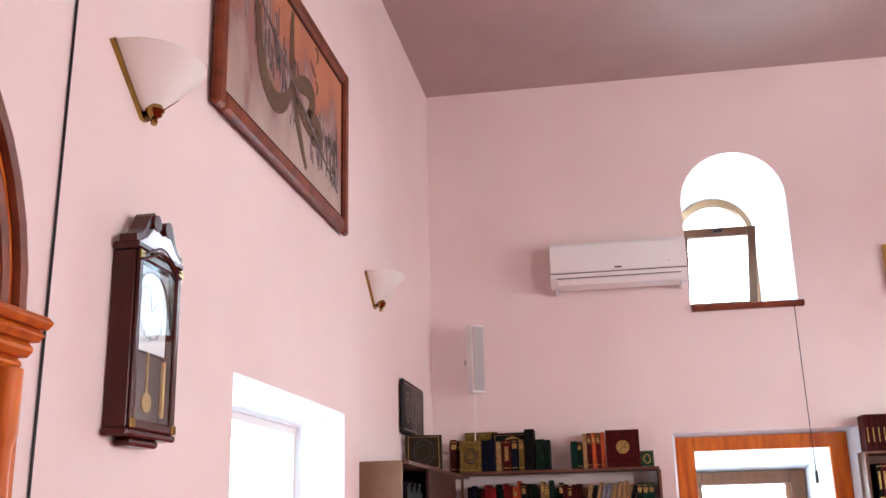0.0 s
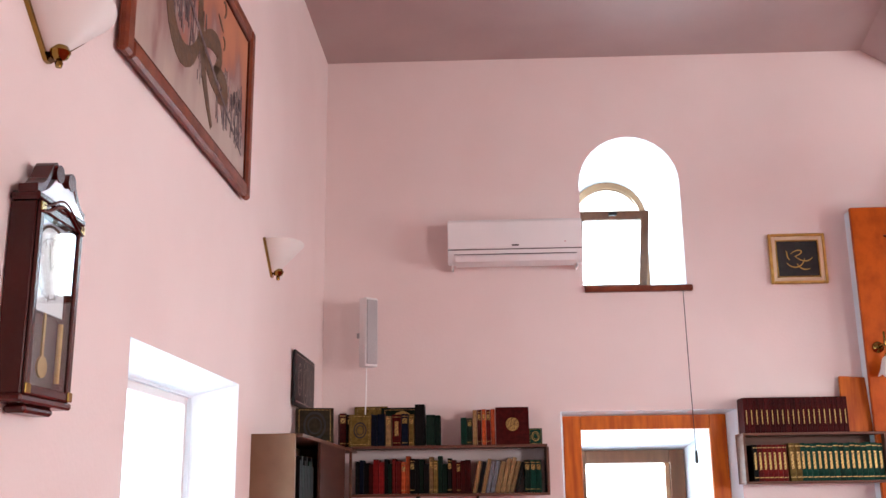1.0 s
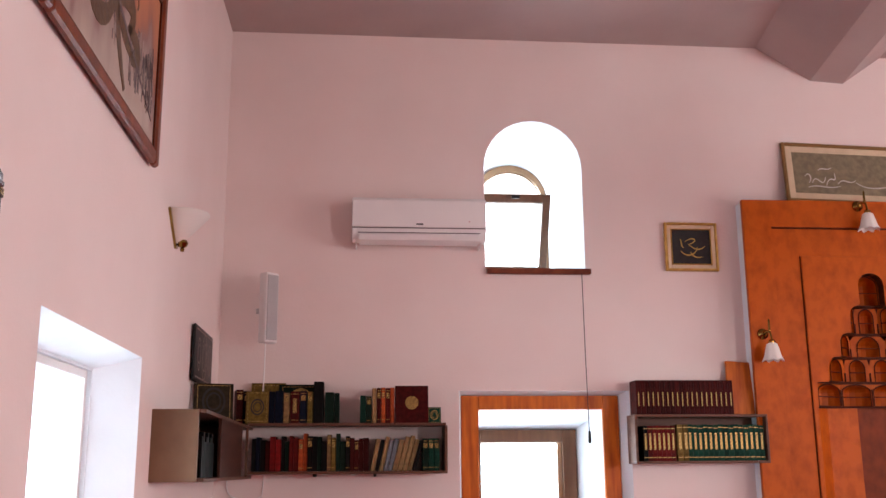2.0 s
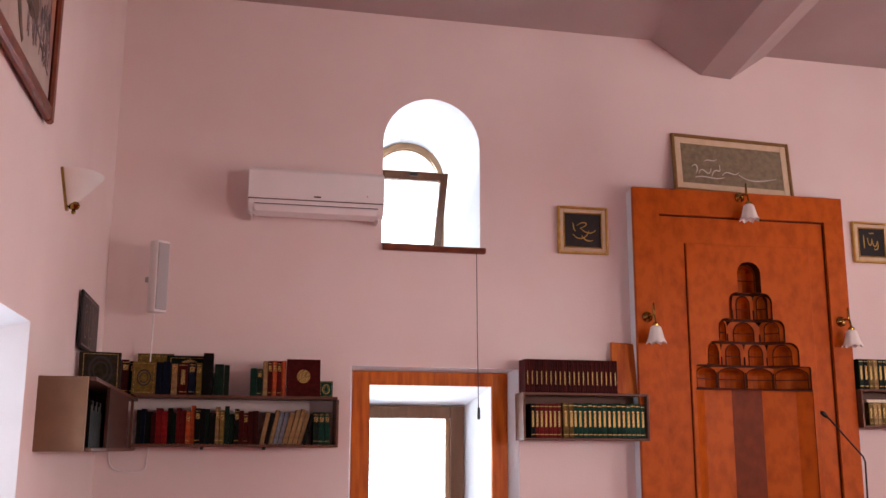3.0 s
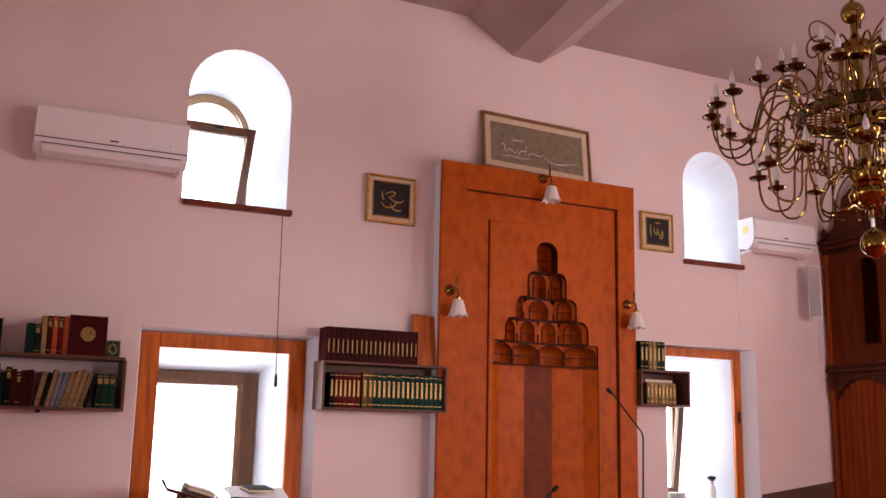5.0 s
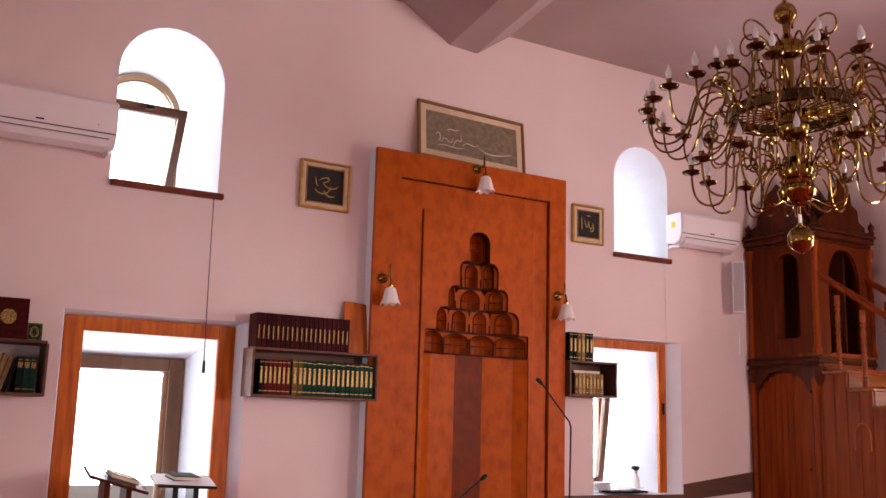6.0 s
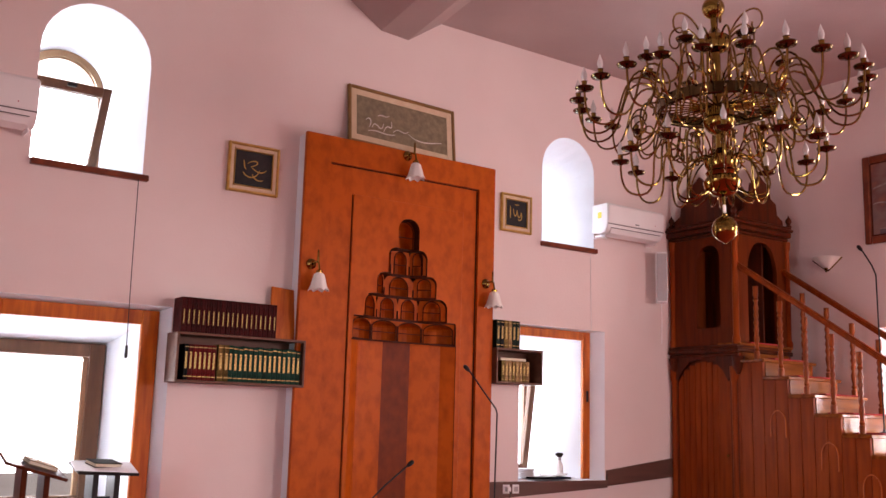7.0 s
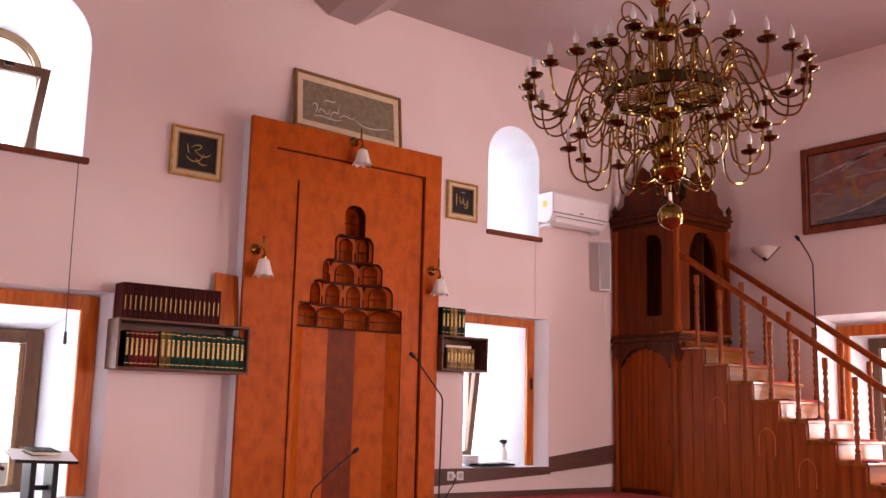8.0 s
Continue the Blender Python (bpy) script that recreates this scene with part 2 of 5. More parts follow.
# unseen opening, added to bring more light onto the north wall
carve(wall_south, [box(7.6, 9.0, YB - 0.6, YB + 0.1, 1.0, 2.5)])

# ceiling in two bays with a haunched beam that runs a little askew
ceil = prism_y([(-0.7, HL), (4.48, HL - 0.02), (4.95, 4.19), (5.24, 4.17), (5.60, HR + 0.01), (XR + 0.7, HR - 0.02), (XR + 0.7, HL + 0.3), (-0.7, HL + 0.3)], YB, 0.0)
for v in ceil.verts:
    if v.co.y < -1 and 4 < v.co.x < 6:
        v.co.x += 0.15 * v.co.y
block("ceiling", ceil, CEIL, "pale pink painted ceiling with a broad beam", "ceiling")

# bright hazy distance outside
haze = bpy.data.materials.new("bright_haze")
haze.use_nodes = True
hb = haze.node_tree.nodes["Principled BSDF"]
hb.inputs["Emission Color"].default_value, hb.inputs["Emission Strength"].default_value = (0.90, 0.97, 1.0, 1), 2.0
ring = [(5 + 60 * math.cos(2 * math.pi * k / 48), -5 + 60 * math.sin(2 * math.pi * k / 48)) for k in range(48)]
block("backdrop", loft([[(x, y, -0.5) for x, y in ring], [(x, y, 45) for x, y in ring]], caps=False), haze, "bright hazy white distance outside", "backdrop")

# daylight in the openings; the rear west and the south ones are unseen additions
COOL = (0.62, 0.85, 1.0)
window_light(2.36, 0.74, 3.0, 0.7, 1.0, 180, 55, COOL)
window_light(7.08, 0.74, 3.0, 0.4, 1.0, 180, 42, COOL)
window_light(2.43, 0.74, 0.72, 0.9, 1.0, 180, 120, COOL)
window_light(6.95, 0.74, 0.8, 0.9, 1.2, 180, 120, COOL)
window_light(-0.72, -3.5, 0.83, 1.3, 1.1, -90, 85, COOL)
# added fill from the unseen rear west opening
window_light(-0.72, -8.2, 0.83, 1.4, 1.15, -90, 30)
window_light(XR + 0.73, -3.2, 0.85, 0.8, 1.3, 90, 170)
window_light(XR + 0.73, -5.55, 1.30, 1.3, 1.5, 90, 210)
window_light(XR + 0.73, -5.55, 3.05, 0.7, 1.1, 90, 70)
# added light from the unseen south opening, aimed at the north wall
window_light(8.3, YB - 0.53, 1.75, 1.2, 1.4, 0, 385)

# ---- window joinery ----
def frame_rect(name, x0, x1, z0, z1, t, y0, y1, mat, parent, bevel=0.004):
    """Four members of a rectangular frame in an x-z plane."""
    bm = box(x0, x0 + t, y0, y1, z0, z1, bevel)
    box(x1 - t, x1, y0, y1, z0, z1, bevel, bm)
    box(x0 + t, x1 - t, y0, y1, z1 - t, z1, bevel, bm)
    box(x0 + t, x1 - t, y0, y1, z0, z0 + t, bevel, bm)
    return part(name, bm, mat, parent)


def pane(x0, x1, y, z0, z1, parent):
    ob = part("pane", box(x0, x1, y, y + 0.006, z0, z1), GLASS, parent)
    ob.visible_shadow = False
    return ob


def tilted_sash(x0, x1, z0, z1, y, lean, parent):
    """A sash hinged at its foot that leans into the room."""
    bm = bmesh.new()
    t = 0.065
    for a in ((x0, x0 + t, z0, z1), (x1 - t, x1, z0, z1), (x0 + t, x1 - t, z1 - t, z1), (x0 + t, x1 - t, z0, z0 + t)):
        box(a[0], a[1], y - 0.03, y + 0.03, a[2], a[3], 0.004, bm)
    for v in bm.verts:
        v.co.y -= lean * (v.co.z - z0) / (z1 - z0)
    sash = part("sash", bm, PINE, parent, "brown wooden sash tilted open")
    bm = box(x0 + t, x1 - t, y, y + 0.006, z0 + t, z1 - t)
    for v in bm.verts:
        v.co.y -= lean * (v.co.z - z0) / (z1 - z0)
    g = part("pane", bm, GLASS, sash)
    g.visible_shadow = False
    part("latch", box((x0 + x1) / 2 - 0.035, (x0 + x1) / 2 + 0.035, y - lean - 0.06, y - lean - 0.03, z1 - 0.045, z1 - 0.015, 0.006), IRON, sash, "black metal latch")


win1 = thing("window_1", (2.4, 0.6, 2.54), "round-headed window with a brown sash tilted open", "window", kind="structure")
y0, y1 = 0.60, 0.66
outer = arch_pts(2.05, 2.735, 2.535, 3.22, 20)[1:]
inner = arch_pts(2.105, 2.68, 2.535, 3.22, 20)[1:]
bm = bmesh.new()
rows = [[bm.verts.new((x, y, z)) for x, z in p] for p, y in ((outer, y0), (outer, y1), (inner, y1), (inner, y0))]
for a in range(4):
    for i in range(len(outer) - 1):
        bm.faces.new((rows[a][i], rows[a][i + 1], rows[(a + 1) % 4][i + 1], rows[(a + 1) % 4][i]))
part("window_frame", bm, PALE, win1, "pale brown arched frame", True)
tilted_sash(2.07, 2.68, 2.56, 3.185, 0.56, 0.34, win1)
part("window_sill", box(2.095, 2.945, -0.045, 0.03, 2.455, 2.502, 0.006), FRAME_D, win1, "red-brown wooden sill board")

win2 = thing("window_2", (7.2, 0.6, 2.52), "round-headed window in a deep white reveal", "window", kind="structure")
frame_rect("window_frame", 6.9, 7.3, 2.52, 3.2, 0.05, 0.62, 0.67, PINE, win2)
pane(6.95, 7.25, 0.64, 2.57, 3.15, win2)
part("window_sill", box(6.845, 7.575, -0.045, 0.03, 2.445, 2.492, 0.006), FRAME_D, win2, "red-brown wooden sill board")


def low_window(name, ox0, ox1, oz1, ix0, ix1, iz1, z0, label):
    w = thing(name, ((ox0 + ox1) / 2, 0.1, 0.2), label, "window", kind="structure")
    part("jamb", box(ox0, ix0, 0.088, 0.128, z0, oz1, 0.005), TRIM, w)
    part("jamb", box(ix1, ox1, 0.088, 0.128, z0, oz1, 0.005), TRIM, w)
    part("head", box(ix0, ix1, 0.089, 0.129, iz1, oz1, 0.005), TRIM, w)
    return w


win3 = low_window("window_3", 1.885, 3.15, 1.492, 2.025, 3.02, 1.383, 0.04, "low window with a broad orange-brown wooden surround")
for nm, a in (("stile", (1.99, 2.10, 0.04, 1.245)), ("stile", (2.785, 2.905, 0.04, 1.245)), ("rail", (2.10, 2.785, 1.14, 1.244)), ("rail", (2.10, 2.785, 0.04, 0.09))):
    part(nm, box(a[0], a[1], 0.58, 0.65, a[2], a[3], 0.006), PINE, win3)
bm = box(2.745, 2.785, 0.60, 0.64, 0.09, 1.14, 0.004)
part("glazing_bead", bm, PALE, win3)
pane(2.10, 2.745, 0.61, 0.09, 1.14, win3)
win4 = low_window("window_4", 6.57, 7.59, 1.648, 6.66, 7.497, 1.563, 0.2, "low window with a narrow orange-brown wooden surround")
frame_rect("window_frame", 6.54, 7.20, 0.2, 1.42, 0.05, 0.60, 0.66, PINE, win4)
tilted_sash(6.54, 7.15, 0.26, 1.38, 0.56, 0.16, win4)
part("catch", box(7.535, 7.555, 0.07, 0.088, 0.95, 1.06, 0.003), IRON, win4, "dark metal catch")

win5 = thing("window_5", (-0.25, -3.5, 0.26), "low white window set in a splayed white reveal", "window", kind="structure")
bm = box(-0.26, -0.22, -4.16, -4.12, 0.26, 1.40, 0.004)
for a in ((-2.865, -2.825, 0.26, 1.40), (-4.12, -2.865, 1.36, 1.40), (-4.12, -2.865, 0.26, 0.30)):
    box(-0.26, -0.22, a[0], a[1], a[2], a[3], 0.004, bm)
part("window_frame", bm, PLASTIC, win5)
g = part("pane", box(-0.245, -0.239, -4.12, -2.865, 0.30, 1.36), GLASS, win5)
g.visible_shadow = False

win6 = thing("window_6", (XR + 0.32, -2.55, 0.2), "low window with an orange-brown wooden surround", "window", kind="structure")
part("jamb", box(XR + 0.27, XR + 0.31, -1.93, -1.80, 0.2, 1.67, 0.005), TRIM, win6)
part("jamb", box(XR + 0.27, XR + 0.31, -3.75, -3.62, 0.2, 1.67, 0.005), TRIM, win6)
part("head", box(XR + 0.27, XR + 0.31, -3.62, -1.93, 1.56, 1.67, 0.005), TRIM, win6)
for nm, a in (("stile", (-2.06, -1.95, 0.2, 1.55)), ("stile", (-3.7, -3.59, 0.2, 1.55)), ("stile", (-2.87, -2.78, 0.2, 1.55)), ("rail", (-3.59, -2.87, 1.45, 1.55)), ("rail", (-2.78, -2.06, 1.45, 1.55))):
    part(nm, box(XR + 0.62, XR + 0.68, a[0], a[1], a[2], a[3], 0.005), PINE, win6)
for a in ((-3.59, -2.87), (-2.78, -2.06)):
    g = part("pane", box(XR + 0.64, XR + 0.646, a[0], a[1], 0.2, 1.45), GLASS, win6)
    g.visible_shadow = False

# dado band beside the low window
def strip(x0, x1, za0, za1, zb0, zb1, y):
    return loft([[(x0, 0.0, za0), (x0, y, za0), (x0, y, za1), (x0, 0.0, za1)], [(x1, 0.0, zb0), (x1, y, zb0), (x1, y, zb1), (x1, 0.0, zb1)]])
block("baseboard", strip(7.72, 8.655, 0.135, 0.285, 0.215, 0.405, -0.03), BAND, "dark brown wooden band on the wall below the window", "wall trim")
block("trim", strip(6.16, 7.715, 0.03, 0.19, 0.12, 0.19, -0.03), BAND, "dark brown wooden band on the wall below the window", "wall trim")
block("skirting", box(6.2, 8.65, -0.02, 0, FLOOR, -0.03), BAND, "dark narrow skirting along the wall", "skirting")

# ---- air conditioners ----
def air_conditioner(x0, x1, z0, z1, left_end, label):
    ac = thing("air_conditioner", ((x0 + x1) / 2, 0, z0), label, "air conditioner", "wall air conditioners")
    prof = [(0, z0 + 0.03), (-0.12, z0), (-0.19, z0 + 0.02), (-0.225, z0 + 0.07), (-0.235, z0 + 0.11), (-0.232, z1 - 0.02), (-0.215, z1), (0, z1)]
    bm = prism_x(prof, x0, x1)
    bmesh.ops.bevel(bm, geom=[e for e in bm.edges if abs(e.verts[0].co.x - e.verts[1].co.x) < 1e-6], offset=0.008, segments=2, affect="EDGES")
    part("body", bm, PLASTIC, ac, smooth=True)
    part("seam", box(x0 + 0.004, x1 - 0.004, -0.2375, -0.23, z0 + 0.098, z0 + 0.105), DARKGAP, ac, "dark seam under the front panel")
    part("front_panel", box(x0 + 0.002, x1 - 0.002, -0.243, -0.233, z0 + 0.107, z1 - 0.022, 0.004), PLASTIC, ac)
    part("louvre", prism_x([(-0.10, z0 - 0.006), (-0.195, z0 + 0.018), (-0.222, z0 + 0.058), (-0.226, z0 + 0.054), (-0.199, z0 + 0.012), (-0.10, z0 - 0.010)], x0 + 0.06, x1 - 0.06), PLASTIC, ac, "white air louvre")
    part("mouth", box(x0 + 0.05, x1 - 0.05, -0.2295, -0.2, z0 + 0.062, z0 + 0.067), DARKGAP, ac)
    for x in (x0 + 0.03, x1 - 0.045):
        part("bracket", box(x, x + 0.012, -0.16, -0.01, z0 - 0.03, z0 + 0.004, 0.004), PLASTIC, ac)
    part("maker_mark", box((x0 + x1) / 2 - 0.025, (x0 + x1) / 2 + 0.03, -0.2445, -0.243, z0 + 0.125, z0 + 0.136), IRON, ac, "small dark maker's mark")
    part("indicator", box(x1 - 0.14, x1 - 0.132, -0.2445, -0.243, z0 + 0.15, z0 + 0.158), material("red_led", (0.5, 0.02, 0.05), 0.4, bump=0), ac, "tiny red indicator")
    if left_end:
        part("sticker", box(x0 - 0.0015, x0 + 0.001, -0.14, -0.085, z0 + 0.17, z0 + 0.23), material("yellow_sticker", (0.75, 0.65, 0.05), 0.6, bump=0), ac, "yellow energy sticker")
        part("pipe", tube(bezier((x0 - 0.02, -0.05, z0 - 0.04), (x0 - 0.06, -0.08, z0 - 0.06), (x0 + 0.02, -0.12, z0 - 0.015), (x0 + 0.09, -0.12, z0 - 0.03)), 0.011), PLASTIC, ac, "short white hose")
    return ac


air_conditioner(1.012, 2.072, 2.672, 3.02, False, "white wall-mounted split air conditioner beside the arched window")
air_conditioner(7.53, 8.33, 2.63, 2.945, True, "white wall-mounted split air conditioner with a yellow sticker")
# hanging pull cords
def cord(name, x, y, z1, z0, plug, label):
    c = thing(name, (x, y, z0), label, "cord")
    part("string", tube([(x, y, z1), (x + 0.004, y, (z0 + z1) / 2), (x + 0.012, y, z0)], 0.0032, n=6), IRON if plug else PLASTIC, c)
    if plug:
        part("plug", lathe([(0.006, 0.03), (0.010, 0.02), (0.013, -0.05), (0.008, -0.065)], (x + 0.013, y, z0 - 0.01), n=10), IRON, c, "black pull knob", True)
cord("pull_cord", 2.862, -0.055, 2.46, 1.19, True, "thin dark pull cord with black knob hanging from the sill")
cord("cable", 7.50, -0.012, 2.45, 1.67, False, "thin pale cable running down the wall")

# ---- column loudspeakers ----
def speaker(x, y, z, rz, label):
    s = thing("loudspeaker", (0, 0, 0), label, "loudspeaker", "column loudspeakers")
    part("cabinet", box(-0.06, 0.06, -0.05, 0.04, 0, 0.54, 0.012, seg=2), PLASTIC, s, smooth=True)
    part("grille", box(-0.05, 0.05, -0.058, -0.048, 0.02, 0.52, 0.004), material("speaker_grille", (0.48, 0.46, 0.47), 0.6, scale=120, bump=0.4, fine=400), s, "pale grey perforated grille")
    part("mount", box(-0.012, 0.012, 0.04, 0.14, 0.24, 0.28, 0.004), GREYP, s, "wall mount")
    part("wire", tube([(0, 0.02, 0.0), (0.002, 0.025, -0.2), (-0.002, 0.03, -0.42)], 0.005, n=6), PLASTIC, s)
    s.matrix_basis = pose(x, y, z, 0, 0, rz)
speaker(0.385, -0.21, 1.865, 42, "white column loudspeaker turned into the room on the wall")
speaker(8.37, -0.16, 2.0, -42, "white column loudspeaker hung beside the pulpit tower")

# ---- shelves ----
END = material("brown_chipboard", (0.21, 0.105, 0.05), 0.55, color2=(0.15, 0.07, 0.032), scale=4, bump=0.05)
DARKB = material("dark_stained_board", (0.06, 0.02, 0.012), 0.5, color2=(0.04, 0.013, 0.008), scale=3, stretch=(6, 0.7, 6), bump=0.05, spec=0.15)


def wall_shelf_1():
    s = thing("bookshelf", (0.9, 0, 0.9), "brown wooden corner bookshelf fixed to two walls", "bookshelf")
    part("top_board", box(0.28, 1.735, -0.29, 0, 1.245, 1.265, 0.002), SHELF, s)
    part("bottom_board", box(0.28, 1.745, -0.29, 0, 0.895, 0.915, 0.002), SHELF, s)
    part("end_panel", box(1.727, 1.746, -0.288, 0, 0.915, 1.245, 0.002), SHELF, s)
    part("side_top", box(0, 0.28, -2.34, 0, 1.225, 1.245, 0.002), SHELF, s)
    part("side_bottom", box(0, 0.28, -2.34, 0, 0.865, 0.885, 0.002), SHELF, s)
    part("side_end", box(0, 0.245, -2.36, -2.34, 0.865, 1.245, 0.002), END, s, "mid-brown end panel")
    part("divider", box(0.0, 0.28, -0.9, -0.88, 0.885, 1.225, 0.002), SHELF, s)
    part("front_panel", box(0.265, 0.284, -1.75, -0.70, 0.885, 1.225, 0.002), DARKB, s, "dark stained front panel")
    part("post", box(0.26, 0.28, -0.30, -0.28, 0.885, 1.225, 0.002), SHELF, s)
    for x in (0.75, 1.2):
        part("bracket", box(x, x + 0.02, -0.2, 0, 0.875, 0.895), IRON, s)
wall_shelf_1()


def box_shelf(x0, x1, z0, z1, d, label):
    s = thing("bookshelf", ((x0 + x1) / 2, 0, z0), label, "bookshelf")
    part("bottom_board", box(x0, x1, -d, 0, z0, z0 + 0.018, 0.002), SHELF, s)
    part("top_board", box(x0, x1, -d, 0, z1 - 0.018, z1, 0.002), SHELF, s)
    part("side_panel", box(x0, x0 + 0.018, -d, 0, z0 + 0.018, z1 - 0.018, 0.002), SHELF, s)
    part("side_panel", box(x1 - 0.018, x1, -d, 0, z0 + 0.018, z1 - 0.018, 0.002), SHELF, s)
    part("back_board", box(x0 + 0.018, x1 - 0.018, -0.012, -0.002, z0 + 0.018, z1 - 0.018), SHELF, s)
    return s


box_shelf(3.19, 4.24, 0.955, 1.325, 0.23, "brown wooden box shelf hung on the wall, full of books")
box_shelf(6.155, 6.70, 1.075, 1.395, 0.23, "small dark brown box shelf hung beside the prayer niche")

# ---- books ----
def cloth(name, c):
    return material(name, tuple(v * 0.5 for v in c), 0.5, color2=tuple(v * 0.26 for v in c), scale=30, bump=0.08, fine=160, vary=0.3, spec=0.06)
C_RED, C_WINE, C_GREEN, C_DKG, C_BLUE, C_BLACK, C_TAN, C_ORANGE, C_GREY, C_OCHRE, C_BRIGHT = [cloth(n, c) for n, c in (
    ("red_cloth", (0.26, 0.02, 0.018)), ("wine_cloth", (0.11, 0.010, 0.009)), ("green_cloth", (0.012, 0.085, 0.055)), ("dark_green_cloth", (0.012, 0.035, 0.022)), ("navy_cloth", (0.012, 0.018, 0.045)),
    ("black_cloth", (0.015, 0.012, 0.012)), ("tan_cloth", (0.62, 0.36, 0.16)), ("orange_cloth", (0.95, 0.16, 0.05)), ("grey_cloth", (0.40, 0.40, 0.46)), ("ochre_cloth", (0.32, 0.20, 0.05)), ("bright_red_cloth", (0.55, 0.030, 0.03)))]
GILT = material("gilt_print", (0.55, 0.36, 0.10), 0.4, 0.5, color2=(0.10, 0.05, 0.02), scale=110, stretch=(1, 1, 1.6), bump=0.0, low=0.46, high=0.56)
C_OLIVE = cloth("olive_cloth", (0.10, 0.075, 0.045))
NAME = {C_OLIVE: "dark olive", C_RED: "red", C_WINE: "wine-red", C_GREEN: "green", C_DKG: "dark green", C_BLUE: "navy blue", C_BLACK: "black", C_TAN: "tan", C_ORANGE: "orange", C_GREY: "grey", C_OCHRE: "ochre", C_BRIGHT: "bright red"}


def book(x, y, z, w, h, d, mat, where, lean=0.0, turn=0.0, gilt="bands", group=""):
    """A book on its foot: x, y the middle of its spine, the spine towards -y."""
    b = thing("book", (0, 0, 0), NAME[mat] + " book " + where, "book", group)
    bm = box(-w / 2, w / 2, 0, 0.006, 0, h, 0.002)
    box(-w / 2, -w / 2 + 0.003, 0.006, d, 0, h, 0, bm)
    box(w / 2 - 0.003, w / 2, 0.006, d, 0, h, 0, bm)
    part("cover", bm, mat, b)
    part("pages", box(-w / 2 + 0.003, w / 2 - 0.003, 0.006, d - 0.005, 0.004, h - 0.005), PAPER, b)
    if gilt in ("bands", "full", "thin"):
        a, b0, b1 = {"bands": (0.36, 0.70, 0.86), "full": (0.22, 0.32, 0.78), "thin": (0.09, 0.24, 0.64)}[gilt]
        part("spine_title", box(-w * a, w * a, -0.0012, 0.001, h * b0, h * b1), GILT, b, "gilt spine title")
        for zb in () if gilt == "thin" else (0.09, 0.91):
            part("spine_band", box(-w * 0.45, w * 0.45, -0.0012, 0.001, h * zb, h * (zb + 0.022)), GILT, b, "gilt spine band")
    elif gilt == "label":
        part("spine_title", box(-w * 0.4, w * 0.4, -0.0012, 0.001, h * 0.55, h * 0.75), WHITEP, b, "pale spine label")
    b.matrix_basis = pose(x, y, z, 0, lean, turn)
    return b


def facing_book(x, y, z, w, h, t, mat, where, emblem, turn=0.0, back=-8):
    """A book that shows its front cover."""
    b = thing("book", (0, 0, 0), NAME[mat] + " book, gilt emblem, " + where, "book")
    bm = box(-w / 2, w / 2, 0, 0.003, 0, h, 0.001)
    box(-w / 2, w / 2, t - 0.003, t, 0, h, 0.001, bm)
    box(-w / 2, -w / 2 + 0.004, 0.003, t - 0.003, 0, h, 0, bm)
    part("cover", bm, mat, b)
    part("pages", box(-w / 2 + 0.004, w / 2 - 0.004, 0.003, t - 0.003, 0.004, h - 0.004), PAPER, b)
    bm = bmesh.new()
    if emblem == "round":
        pts = [(0.2 * w * math.cos(a * math.pi / 12), h * 0.54 + 0.2 * w * math.sin(a * math.pi / 12)) for a in range(24)]
        prism_y(pts, -0.0015, 0.001, bm)
    else:
        for k, s in ((0, 0.30), (1, 0.19)):
            pts = [(s * w * math.cos(a * math.pi / 12), h * 0.5 + 1.25 * s * w * math.sin(a * math.pi / 12)) for a in range(24)]
            ins = [(x * 0.82, h * 0.5 + (zz - h * 0.5) * 0.82) for x, zz in pts]
            loft([[(x, -0.0015, zz) for x, zz in pts], [(x, -0.0015, zz) for x, zz in ins]], bm, caps=False)
        for a in ((-0.42, 0.42, 0.05, 0.065), (-0.42, 0.42, 0.935, 0.95), (-0.42, -0.405, 0.065, 0.935), (0.405, 0.42, 0.065, 0.935)):
            part("cover_line", box(a[0] * w, a[1] * w, -0.0015, 0.001, a[2] * h, a[3] * h), GILT, b, "gilt cover line")
    part("cover_emblem", bm, BLACK if mat in (C_OCHRE, C_OLIVE) else GILT, b, "dark cover emblem" if mat in (C_OCHRE, C_OLIVE) else "gilt cover emblem")
    b.matrix_basis = pose(x, y, z, back, 0, turn)
    return b


# upper row of the corner shelf
ZT, YF = 1.266, -0.22
ON1 = "standing on the corner shelf"
facing_book(0.155, -1.22, 1.246, 0.25, 0.235, 0.05, C_OLIVE, ON1, "oval", 14)
for k, (x, w, h, m) in enumerate(((0.20, 0.05, 0.25, C_WINE), (0.252, 0.045, 0.24, C_BLACK))):
    book(x, YF, ZT, w, h, 0.17, m, ON1, turn=12)
facing_book(0.335, -0.27, ZT, 0.165, 0.24, 0.045, C_OCHRE, ON1, "oval", 4)
facing_book(0.395, -0.10, ZT, 0.26, 0.315, 0.05, C_OCHRE, ON1, "oval", 0)
